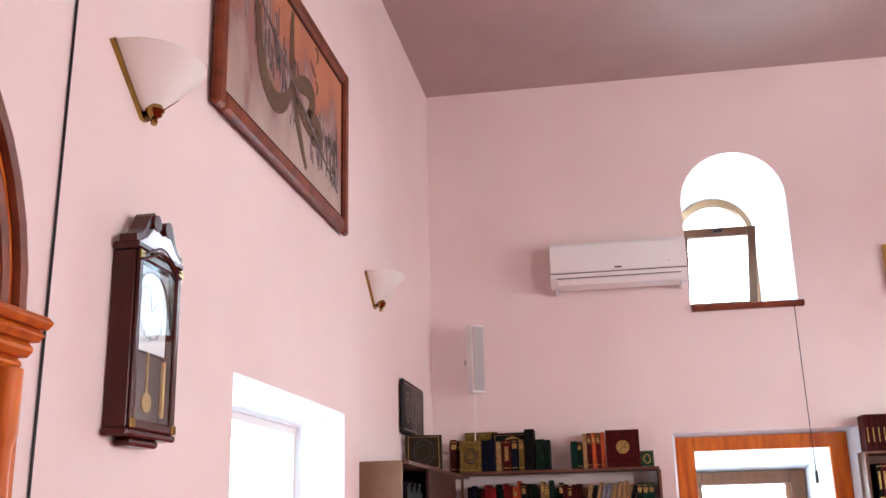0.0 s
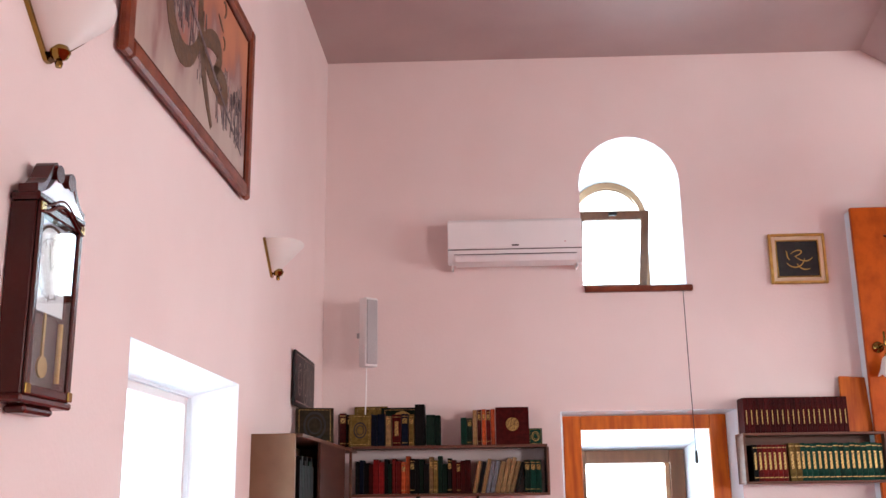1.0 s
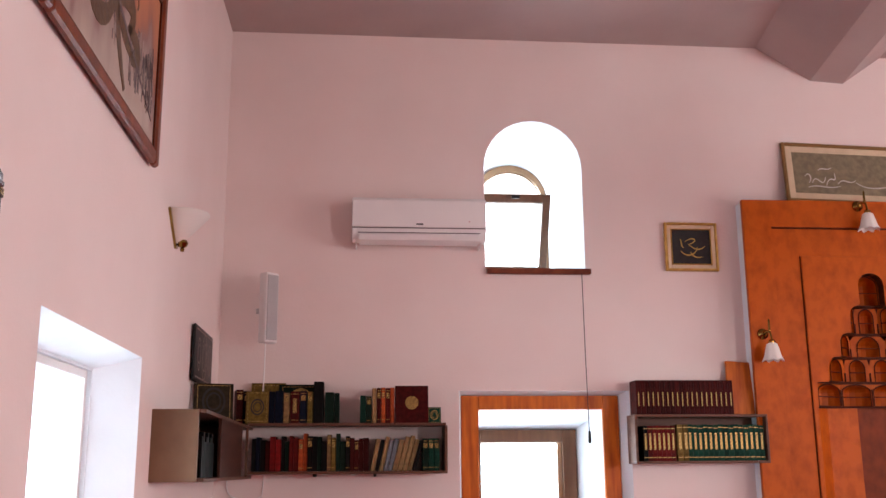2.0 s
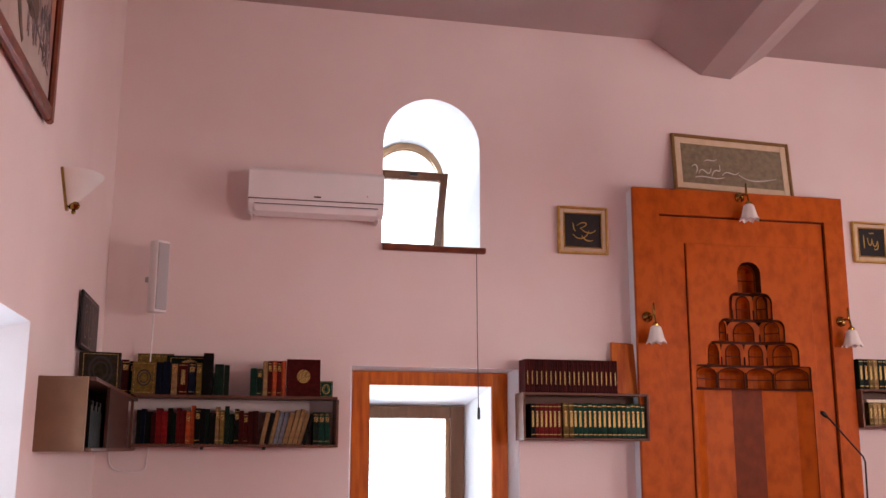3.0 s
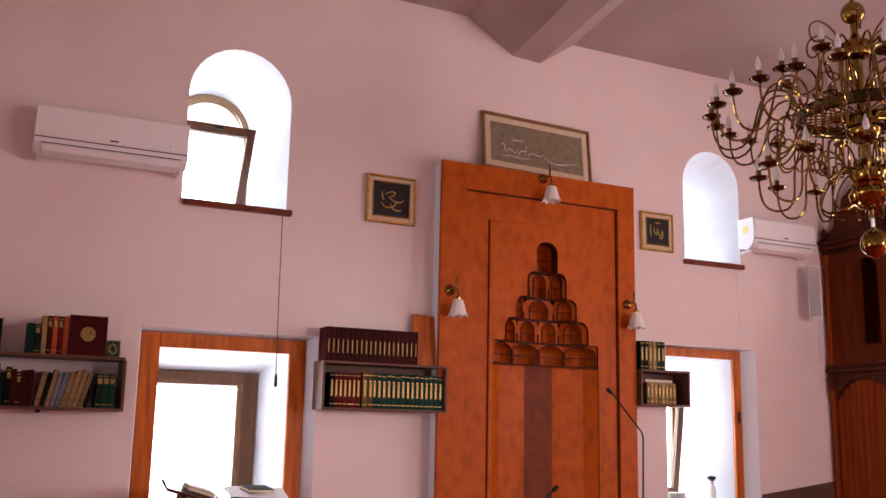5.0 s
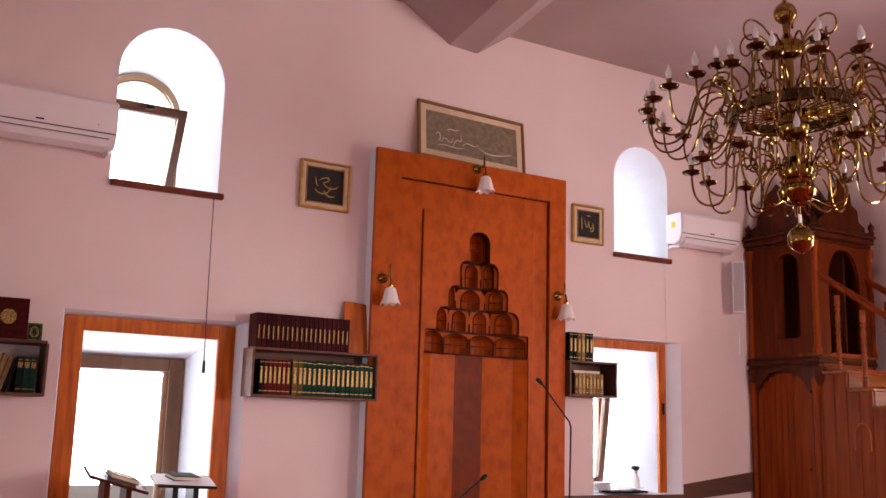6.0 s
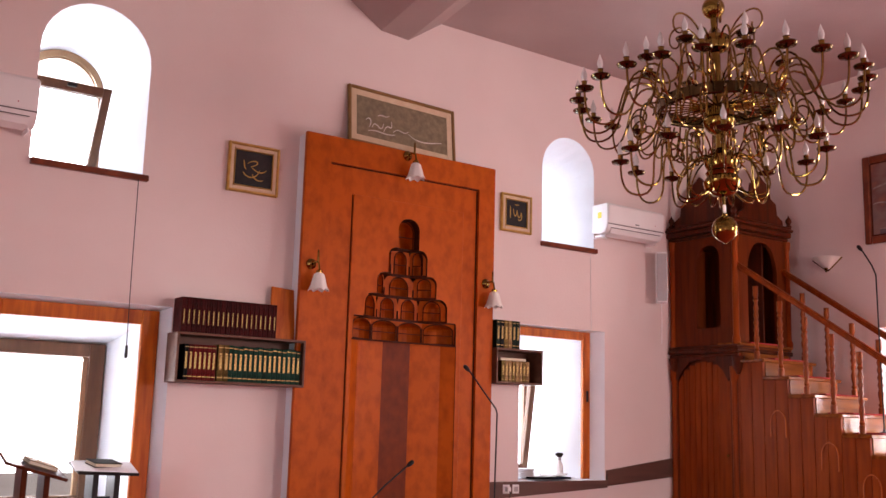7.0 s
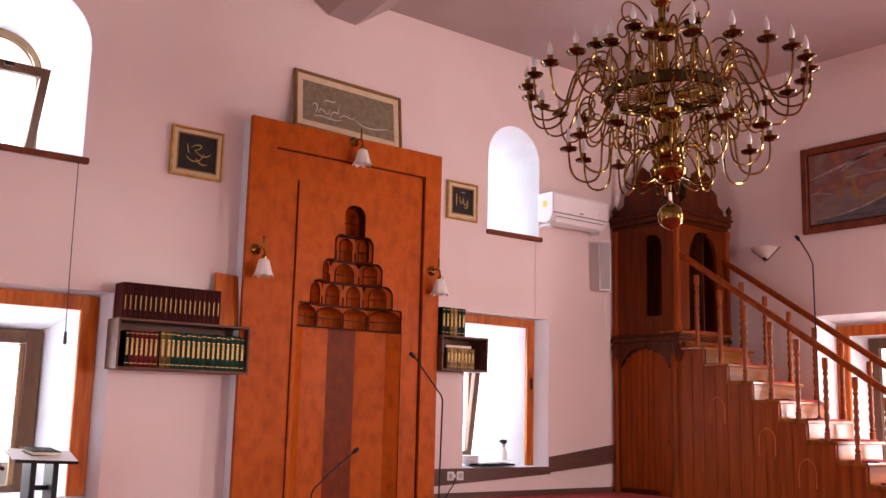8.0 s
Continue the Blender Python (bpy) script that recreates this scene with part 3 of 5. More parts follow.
for x, w, h, m, g in ((0.585, 0.04, 0.235, C_BLUE, ""), (0.63, 0.045, 0.24, C_BLUE, ""), (0.675, 0.035, 0.225, C_TAN, "bands"), (0.725, 0.055, 0.235, C_WINE, "full"), (0.775, 0.04, 0.24, C_BLUE, "bands"), (0.815, 0.032, 0.235, C_OCHRE, "bands"), (0.865, 0.06, 0.31, C_BLACK, ""), (0.93, 0.055, 0.23, C_DKG, ""), (0.975, 0.03, 0.225, C_DKG, "")):
    book(0.407 + (x - 0.565) * 1.25, YF, ZT, w * 1.2, h, 0.17, m, ON1, gilt=g)
facing_book(0.64, -0.09, ZT, 0.33, 0.30, 0.05, C_DKG, ON1, "none", 0, -4)
for x, w, h, m, g in ((1.115, 0.045, 0.205, C_GREEN, ""), (1.16, 0.04, 0.20, C_DKG, "bands"), (1.20, 0.03, 0.26, C_TAN, ""), (1.234, 0.03, 0.262, C_WINE, "bands"), (1.268, 0.03, 0.265, C_ORANGE, "bands"), (1.302, 0.032, 0.262, C_RED, "bands"), (1.336, 0.03, 0.265, C_ORANGE, "")):
    book(x, YF, ZT, w, h, 0.18, m, ON1, gilt=g)
facing_book(1.482, -0.24, ZT, 0.25, 0.28, 0.05, C_WINE, ON1, "round", 0, -5)
facing_book(1.655, -0.20, ZT, 0.10, 0.12, 0.03, C_GREEN, ON1, "oval", 0, -5)

# lower row of the corner shelf
ZB = 0.916
random.seed(4)
x = 0.30
row = [C_BLACK, C_BLUE, C_BLACK, C_WINE, C_BRIGHT, C_BRIGHT, C_BLACK, C_DKG, C_RED, C_RED, C_ORANGE, C_ORANGE, C_BLACK, C_BLACK, C_DKG, C_BLACK, C_TAN, C_OCHRE, C_DKG, C_DKG, C_BLACK, C_WINE, C_WINE, C_WINE, C_WINE]
for k, m in enumerate(row):
    w = random.uniform(0.027, 0.042)
    book(x + w / 2, -0.23 + random.uniform(-0.01, 0.01), ZB, w, random.uniform(0.215, 0.275), 0.17, m, "in the corner shelf", gilt=random.choice(("bands", "", "", "")))
    x += w + 0.001
for k, m in enumerate((C_TAN, C_BLACK, C_TAN, C_GREY, C_GREY, C_TAN, C_TAN, C_TAN, C_TAN, C_BLACK)):
    w = random.uniform(0.026, 0.036)
    book(x + 0.01 + w / 2, -0.23, ZB, w, random.uniform(0.23, 0.265), 0.17, m, "leaning in the corner shelf", lean=11 + k * 0.6, gilt="")
    x += w + 0.004
for k, m in enumerate((C_DKG, C_GREEN, C_GREEN)):
    w = 0.04
    if x + 0.06 + w < 1.725:
        book(x + 0.06 + w / 2, -0.23, ZB, w, 0.235, 0.17, m, "in the corner shelf", gilt="bands")
        x += w + 0.002
for k in range(9):
    book(0.25, -2.22 + k * 0.05, 0.886, 0.045, 0.22 + 0.03 * math.sin(k * 2.1), 0.16, (C_BLACK, C_BLACK, C_DKG, C_BLACK)[k % 4], "in the side of the corner shelf", turn=90, gilt="")

# box shelf: a wine set on top, red and green sets inside
for k in range(20):
    book(3.235 + k * 0.0385, -0.21, 1.326, 0.037, 0.262, 0.18, C_WINE, "in a matching set on the box shelf", gilt="thin", group="wine-red book set")
for k in range(7):
    book(3.275 + k * 0.036, -0.205, 0.974, 0.0345, 0.265, 0.17, C_RED if k else C_BLACK, "in a matching set in the box shelf", gilt="full", group="red book set")
for k in range(2):
    book(3.545 + k * 0.046, -0.205, 0.974, 0.044, 0.275, 0.17, C_OCHRE, "with a gilt spine in the box shelf", gilt="full")
for k in range(15):
    book(3.625 + k * 0.0405, -0.205, 0.974, 0.0385, 0.275 - 0.004 * (k % 3), 0.17, C_GREEN, "in a matching set in the box shelf", gilt="full", group="green book set")
board = solid("wooden_board", box(-0.11, 0.11, -0.012, 0.012, 0, 0.43, 0.006), TRIM, "plain orange-brown wooden board leaning on the wall", "board")
board.matrix_basis = pose(4.085, -0.10, 1.326, -9, 4, 0)
for k, m in enumerate((C_DKG, C_BLACK, C_OCHRE, C_TAN, C_DKG, C_DKG)):
    book(6.185 + k * 0.046, -0.21, 1.396, 0.042, 0.255, 0.17, m, "standing on the small shelf", gilt="full")
for k in range(8):
    book(6.255 + k * 0.041, -0.2, 1.094, 0.039, 0.19, 0.16, C_TAN if k % 3 else C_OCHRE, "in the small shelf", gilt="full")
lying = solid("book", box(6.22, 6.52, -0.2, -0.05, 1.286, 1.31, 0.003), PAPER, "pale book lying on a row of books", "book")

# framed cover standing above the corner shelf
pl = thing("plaque", (0.06, -0.93, 1.5), "black plaque with worn silver ornament leaning on the wall", "plaque")
part("board", box(0.012, 0.035, -1.30, -0.56, 1.49, 1.86, 0.015, seg=2), IRON, pl, smooth=True)
bm = bmesh.new()
for cy, rr in ((-1.15, 0.065), (-0.93, 0.095), (-0.71, 0.065)):
    for s in (1.0, 0.6):
        a = [(cy + rr * s * math.cos(t * math.pi / 10), 1.675 + 1.7 * rr * s * math.sin(t * math.pi / 10)) for t in range(20)]
        b = [(cy + (p - cy) * 0.86, 1.675 + (q - 1.675) * 0.9) for p, q in a]
        loft([[(0.0365, p, q) for p, q in a], [(0.0365, p, q) for p, q in b]], bm, caps=False)
for a in ((-1.27, -0.59, 1.515, 1.525), (-1.27, -0.59, 1.825, 1.835)):
    box(0.034, 0.0365, a[0], a[1], a[2], a[3], 0, bm)
part("ornament", bm, material("tarnished_silver", (0.34, 0.25, 0.23), 0.5, 0.2, color2=(0.10, 0.07, 0.07), scale=40, bump=0.1), pl, "worn silver ornament")

solid("cable", tube(bezier((0.10, -0.006, 0.863), (0.08, -0.006, 0.70), (0.20, -0.006, 0.71), (0.33, -0.006, 0.715), 10) + [Vector((0.365, -0.006, 0.74)), Vector((0.375, -0.006, 0.893))], 0.0045, n=6), PLASTIC, "thin white cable looped on the wall under the corner shelf", "cable")

# ---- prayer niche of honey-coloured veneer ----
CX, HW = 5.22, 0.53
TIERS = ((1.385, 1.58, 0.525), (1.58, 1.78, 0.425), (1.78, 1.97, 0.305), (1.97, 2.195, 0.20), (2.195, 2.46, 0.108))


def niche_cut(y0, y1):
    """Cutters for the stepped head of the niche."""
    cuts = [box(CX - HW, CX + HW, y0, y1, FLOOR - 0.05, 1.386)]
    for k, (z0, z1, hw) in enumerate(TIERS):
        r = (0.02, 0.085, 0.07, 0.08, 0.10)[k]
        pts = [(CX - hw, z0 - 0.004), (CX + hw, z0 - 0.004)] + [(CX + hw - r + r * math.cos(a * math.pi / 12), z1 - r + r * math.sin(a * math.pi / 12)) for a in range(7)] + [(CX - hw + r - r * math.sin(a * math.pi / 12), z1 - r + r * math.cos(a * math.pi / 12)) for a in range(7)]
        cuts.append(prism_y(pts, y0, y1))
    return cuts


MX0, MX1, MZ = 4.187, 6.148, 3.065
mih = thing("prayer_niche", (CX, -0.08, FLOOR), "tall honey-coloured wood veneer prayer niche with a stepped stalactite head", "prayer niche")


def carved(name, bm, mat, cuts, label=""):
    ob = new(name, finish(bm, mat if isinstance(mat, list) else [mat], name))
    carve(ob, cuts)
    ob.data.transform(Matrix.Translation(-origin[mih]))
    ob.parent = mih
    origin[ob] = origin[mih]
    return tagged(ob, label)


# cut faces take the dark colour to paint the opening's shaded edges
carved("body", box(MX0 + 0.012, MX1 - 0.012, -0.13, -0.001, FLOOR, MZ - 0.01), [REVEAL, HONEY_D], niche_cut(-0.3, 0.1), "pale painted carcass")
carved("border_panel", box(MX0, MX1, -0.172, -0.13, FLOOR, MZ, 0.004), HONEY, [box(4.42, 5.965, -0.3, 0.0, FLOOR - 0.1, 2.84)])
carved("field_panel", box(4.42, 5.965, -0.142, -0.13, FLOOR, 2.84), [HONEY, HONEY_D], niche_cut(-0.3, 0.0))
carved("raised_panel", box(4.655, 5.80, -0.16, -0.143, FLOOR, 2.60, 0.003), [HONEY, HONEY_D], niche_cut(-0.3, 0.0))
# flat dark strips paint the shadow lines beside the panel steps
part("groove", box(4.42, 5.965, -0.145, -0.1425, 2.828, 2.84), HONEY_D, mih)
part("groove", box(4.647, 4.655, -0.146, -0.1425, FLOOR, 2.60), HONEY_D, mih)
part("groove", box(5.95, 5.965, -0.145, -0.1425, FLOOR, 2.82), HONEY_D, mih)
# five-sided shaft of the niche; the middle board is a darker veneer
PLAN = [(-0.535, -0.155), (-0.42, -0.075), (-0.14, -0.012), (0.14, -0.012), (0.42, -0.075), (0.535, -0.155)]
for k, (a, b) in enumerate(zip(PLAN, PLAN[1:])):
    d = Vector((b[1] - a[1], a[0] - b[0])).normalized() * -0.02
    part("shaft_panel", prism_z([(CX + a[0], a[1]), (CX + b[0], b[1]), (CX + b[0] + d.x, b[1] + d.y), (CX + a[0] + d.x, a[1] + d.y)], FLOOR, 1.384), HONEY_R if k == 2 else HONEY, mih, "red-brown veneer" if k == 2 else "")
part("lintel", box(CX - HW, CX + HW, -0.165, -0.150, 1.372, 1.384, 0.002), HONEY_D, mih)


def cell(cx, z0, w, h, y, open_part=0.36, flat=1.1):
    """One small round-headed hollow with its face round the arch."""
    bm = bmesh.new()
    r, n, rings = w * open_part, 8, []
    deep = min(r * 1.25, 0.12)
    for z, s in [(z0, 1.0), (z0 + h - r * flat - 0.012, 1.0)] + [(z0 + h - r * flat - 0.012 + r * flat * math.sin(t), max(math.cos(t), 0.03)) for t in (0.35, 0.7, 1.05, 1.35, 1.55)]:
        rings.append([(cx + r * s * math.cos(math.pi * i / n), y + deep * s * math.sin(math.pi * i / n), z) for i in range(n + 1)])
    loft(rings, bm, caps=False, closed=False)
    zs = z0 + h - r * flat - 0.012
    ins = [(cx + r, z0), (cx + r, zs)] + [(cx + r * math.cos(t * math.pi / 12), zs + r * flat * math.sin(t * math.pi / 12)) for t in range(1, 12)] + [(cx - r, zs), (cx - r, z0)]
    out = []
    for x, z in ins:
        if z < zs + r * 0.55:
            out.append((cx + (w / 2 if x > cx else -w / 2), z if z <= zs else z + 0.2 * (z - zs)))
        else:
            out.append((cx + (x - cx) / r * w / 2 * 0.98, z0 + h))
    out[0], out[-1] = (cx + w / 2, z0), (cx - w / 2, z0)
    loft([[(x, y, z) for x, z in ins], [(x, y, z) for x, z in out]], bm, caps=False, closed=False)
    loft([[(x, y, z) for x, z in ins], [(x, y - 0.008, z) for x, z in [(cx + (p - cx) * 1.06, q) for p, q in ins]]], bm, caps=False, closed=False)
    return bm


def facet_rows(hw, depth, counts):
    """Left, middle and right board of one tier: start, direction and width of each cell."""
    p = [(-hw, -0.135), (-0.5 * hw, -0.135 + depth), (0.5 * hw, -0.135 + depth), (hw, -0.135)]
    if len(counts) == 1:
        p = [(-hw, -0.135 + depth), (hw, -0.135 + depth)]
    for (a, b), n in zip(zip(p, p[1:]), counts):
        d = Vector((b[0] - a[0], b[1] - a[1]))
        for i in range(n):
            yield Vector((CX + a[0], a[1])) + d * ((i + 0.5) / n), math.atan2(d.y, d.x), d.length / n


def rim(w, z0, h, open_part, flat):
    r = w * open_part
    zs = z0 + h - r * flat - 0.012
    return tube([(r, -0.003, z0), (r, -0.003, zs)] + [(r * math.cos(t * math.pi / 10), -0.003, zs + r * flat * math.sin(t * math.pi / 10)) for t in range(1, 10)] + [(-r, -0.003, zs), (-r, -0.003, z0)], 0.005, n=6)


for k, ((z0, z1, hw), depth, counts) in enumerate(zip(TIERS, (0.13, 0.13, 0.12, 0.11, 0.07), ((1, 2, 1), (1, 2, 1), (1, 1, 1), (1, 1, 1), (1,)))):
    h = z1 - z0 - 0.014
    op, flat = ((0.45, 0.45), (0.31, 1.1), (0.31, 1.0), (0.31, 1.1), (0.46, 0.9))[k]
    for c, turn, w in facet_rows(hw, depth, counts):
        at = Matrix.Translation((c.x, c.y, 0)) @ Matrix.Rotation(turn, 4, "Z")
        for nm, bm, mat in (("hollow", cell(0, z0 + 0.014, w, h, 0.0, op, flat), HONEY), ("arch_rim", rim(w, z0 + 0.014, h, op, flat), HONEY_D), ("cross_bar", box(-w * op, w * op, 0.006, 0.014, z0 + 0.45 * h, z0 + 0.45 * h + 0.007), HONEY_D), ("pendant", box(-w / 2 - 0.006, -w / 2 + 0.006, -0.012, 0.004, z0 + 0.014, z0 + (0.8 if k == 0 else 0.45) * h, 0.003), HONEY_D)):
            bmesh.ops.transform(bm, matrix=at, verts=bm.verts)
            part(nm, bm, mat, mih, smooth=nm == "arch_rim")
    # thin shelf below the tier, cut to the plan of the boards
    inn = [(-hw, -0.14), (-0.5 * hw, -0.15 + depth), (0.5 * hw, -0.15 + depth), (hw, -0.14)]
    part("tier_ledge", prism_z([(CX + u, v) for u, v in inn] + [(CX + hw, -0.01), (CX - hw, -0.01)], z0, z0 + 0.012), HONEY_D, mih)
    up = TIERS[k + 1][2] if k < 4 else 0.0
    # soffit coloured dark for the shade under the tier
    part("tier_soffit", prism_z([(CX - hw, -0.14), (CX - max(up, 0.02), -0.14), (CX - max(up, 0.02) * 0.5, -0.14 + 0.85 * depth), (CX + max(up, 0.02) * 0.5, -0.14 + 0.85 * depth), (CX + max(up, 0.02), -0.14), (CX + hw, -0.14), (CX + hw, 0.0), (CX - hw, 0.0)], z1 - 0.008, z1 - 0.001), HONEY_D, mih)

# dark sheets added behind the hollows to stand in for deep shade
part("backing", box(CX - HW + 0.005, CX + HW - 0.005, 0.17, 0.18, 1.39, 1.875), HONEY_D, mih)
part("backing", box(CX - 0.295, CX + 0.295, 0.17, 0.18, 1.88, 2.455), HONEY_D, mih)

# ---- lamps on the niche and sconces on the walls ----
def niche_lamp(x, z):
    s = thing("wall_lamp", (0, 0, 0), "small brass wall lamp with a frilled white glass shade", "wall lamp", "niche lamps")
    bm = lathe([(0.036, 0), (0.034, 0.008), (0.02, 0.016), (0.012, 0.03)], (0, 0, 0), n=20)
    bmesh.ops.rotate(bm, cent=(0, 0, 0), matrix=Matrix.Rotation(radians(90), 3, "X"), verts=bm.verts)
    part("rosette", bm, BRASS, s, smooth=True)
    part("arm", tube([(0, -0.02, 0), (0.008, -0.05, 0.012), (0.018, -0.075, 0.0), (0.022, -0.08, -0.045)], 0.007), BRASS, s, smooth=True)
    part("spike", lathe([(0.006, 0), (0.008, 0.02), (0.007, 0.08), (0.003, 0.09)], (0.02, -0.06, 0.0), n=10), BRASS, s, smooth=True)
    part("holder", lathe([(0.014, 0), (0.022, -0.008), (0.02, -0.03)], (0.022, -0.08, -0.045), n=14), BRASS, s, smooth=True)
    bm, n = bmesh.new(), 32
    rings = []
    for r, h in ((0.02, -0.065), (0.034, -0.075), (0.044, -0.11), (0.052, -0.145), (0.066, -0.175)):
        f = (h + 0.065) / -0.11
        rings.append([(0.022 + r * (1 + 0.10 * f * math.cos(8 * a)) * math.cos(a), -0.08 + r * (1 + 0.10 * f * math.cos(8 * a)) * math.sin(a), h - 0.007 * f * math.cos(8 * a)) for a in [2 * math.pi * i / n for i in range(n)]])
    loft(rings, bm, caps=False)
    part("shade", bm, OPAL, s, "frilled white glass shade", True)
    s.matrix_basis = pose(x, -0.176, z) @ Matrix.Diagonal((1.25, 1.25, 1.25, 1))
for x, z in ((4.275, 1.955), (6.05, 1.97), (5.165, 3.02)):
    niche_lamp(x, z)


def sconce(x, y, z, rz, size=1.0):
    """Half-cone of opal glass on a V-shaped brass plate; it faces +x before the turn."""
    s = thing("wall_sconce", (0, 0, 0), "opal glass half-cone sconce on a brass V plate", "wall sconce", "wall sconces")
    n, rings = 20, []
    for f in (0.0, 0.08, 0.3, 0.65, 1.0):
        r = 0.022 + 0.205 * f ** 0.92
        rings.append([(0.014 + 0.80 * r * math.sin(math.pi * i / n), -r * math.cos(math.pi * i / n), 0.022 + 0.163 * f + 0.02 * f * math.sin(math.pi * i / n)) for i in range(n + 1)])
    part("shade", loft(rings, caps=False, closed=False), OPAL, s, "opal white glass shade", True)
    part("back_plate", prism_x([(-0.246, 0.176), (-0.232, 0.188), (0, 0.022), (0.232, 0.188), (0.246, 0.176), (0.014, -0.004), (-0.014, -0.004)], 0, 0.014), BRASS, s)
    part("cup", lathe([(0.010, 0.0), (0.026, 0.01), (0.034, 0.028), (0.026, 0.045)], (0.045, 0, 0), n=16), BRASS, s, smooth=True)
    part("screw", lathe([(0.010, -0.022), (0.013, -0.008), (0.008, 0.002)], (0.045, 0, 0), n=12), BRASS, s, smooth=True)
    s.matrix_basis = pose(x, y, z, 0, 0, rz) @ Matrix.Scale(size, 4)
sconce(0.0, -5.134, 2.168, 0, 0.95)
sconce(0.0, -1.99, 2.20, 0)
sconce(XR, -1.196, 2.375, 180, 0.72)

# ---- framed works ----
def stroke(pts, widths, y, bm=None):
    """A flat brush stroke in the x-z plane, a little proud of the ground."""
    bm = bm or bmesh.new()
    pts = [Vector((p[0], p[1])) for p in pts]
    a, b = [], []
    for i, p in enumerate(pts):
        d = (pts[min(i + 1, len(pts) - 1)] - pts[max(i - 1, 0)]).normalized()
        nrm = Vector((-d.y, d.x))
        w = widths * (0.35 + 0.65 * math.sin(math.pi * (i + 0.5) / len(pts)))
        a.append((p.x + nrm.x * w, y, p.y + nrm.y * w))
        b.append((p.x - nrm.x * w, y, p.y - nrm.y * w))
    loft([[(x, y - 0.002, z) for x, y, z in a], a, b, [(x, y - 0.002, z) for x, y, z in b]], bm, caps=False, closed=False)
    loft([[(x, y - 0.002, z) for x, y, z in a], [(x, y - 0.002, z) for x, y, z in b]], bm, caps=False, closed=False)
    return bm


def curve2(*p, n=12):
    return [(v.x, v.y) for v in bezier(*[Vector((*q, 0)) for q in p], n=n)]


def small_picture(x0, x1, z0, z1, strokes, label):
    w, h = x1 - x0, z1 - z0
    s = thing("framed_calligraphy", ((x0 + x1) / 2, -0.01, z0), label, "framed picture", "small framed calligraphies")
    frame_rect("outer_moulding", x0, x1, z0, z1, 0.022, -0.035, -0.002, GOLD, s, 0.006)
    frame_rect("mount", x0 + 0.022, x1 - 0.022, z0 + 0.022, z1 - 0.022, 0.03, -0.026, -0.002, CREAM, s, 0.003)
    frame_rect("inner_moulding", x0 + 0.052, x1 - 0.052, z0 + 0.052, z1 - 0.052, 0.010, -0.032, -0.002, GOLD, s, 0.004)
    part("ground_cloth", box(x0 + 0.058, x1 - 0.058, -0.018, -0.004, z0 + 0.058, z1 - 0.058), BLACK, s, "black cloth ground")
    for pts in strokes:
        q = [(x0 + w * a, z0 + h * b) for a, b in pts]
        part("letter_stroke", stroke(curve2(*q), 0.0048, -0.019), GOLD, s, "gilt letter stroke")
    return s


small_picture(3.57, 4.015, 2.492, 2.90, [((0.38, 0.60), (0.55, 0.75), (0.68, 0.62), (0.45, 0.55)), ((0.45, 0.55), (0.60, 0.40), (0.70, 0.45), (0.76, 0.52)), ((0.30, 0.42), (0.38, 0.28), (0.58, 0.30), (0.62, 0.50)), ((0.48, 0.40), (0.52, 0.30), (0.60, 0.26), (0.70, 0.30)), ((0.30, 0.66), (0.33, 0.60), (0.30, 0.52), (0.36, 0.48))], "gold-framed black panel with gilt calligraphy strokes")
small_picture(6.335, 6.712, 2.53, 2.905, [((0.30, 0.68), (0.31, 0.55), (0.30, 0.45), (0.31, 0.36)), ((0.40, 0.62), (0.41, 0.42), (0.50, 0.34), (0.52, 0.60)), ((0.52, 0.60), (0.54, 0.36), (0.62, 0.34), (0.66, 0.55)), ((0.66, 0.55), (0.72, 0.34), (0.60, 0.30), (0.56, 0.36)), ((0.45, 0.74), (0.50, 0.70), (0.54, 0.76), (0.58, 0.72))], "small gold-framed black panel with gilt calligraphy strokes")

# long framed relief that leans on the wall on top of the niche
cal = thing("framed_relief", (0, 0, 0), "long gilt-framed silver relief lettering standing on the niche", "framed picture")
CW, CH = 1.13, 0.545
frame_rect("outer_moulding", 0, CW, 0, CH, 0.03, -0.02, 0.015, material("antique_gilt", (0.30, 0.17, 0.06), 0.4, 0.5, bump=0.15, fine=90), cal, 0.007)
frame_rect("mount", 0.03, CW - 0.03, 0.03, CH - 0.03, 0.055, -0.008, 0.012, CREAM, cal, 0.003)
part("ground_cloth", box(0.085, CW - 0.085, -0.003, 0.01, 0.085, CH - 0.085), material("grey_gold_ground", (0.26, 0.21, 0.13), 0.6, color2=(0.17, 0.13, 0.08), scale=18, bump=0.3, fine=90, metal=0.2), cal, "mottled grey-gold ground")
bm = bmesh.new()
for q in (((0.62, 0.20), (0.72, 0.12), (0.85, 0.16), (0.98, 0.19)), ((0.24, 0.18), (0.28, 0.30), (0.33, 0.10), (0.36, 0.24)), ((0.36, 0.16), (0.40, 0.30), (0.46, 0.14), (0.44, 0.28)), ((0.18, 0.24), (0.22, 0.30), (0.25, 0.22), (0.21, 0.18)), ((0.46, 0.18), (0.52, 0.26), (0.56, 0.16), (0.62, 0.22)), ((0.30, 0.30), (0.34, 0.34), (0.38, 0.29), (0.42, 0.33)), ((0.20, 0.14), (0.30, 0.18), (0.36, 0.12), (0.48, 0.16))):
    part("letter_stroke", stroke(curve2(*q), 0.0055, -0.0035), SILVERP, cal, "raised silver letter stroke")
cal.matrix_basis = pose(4.612, -0.085, MZ + 0.012, -8, 1.6, 0)


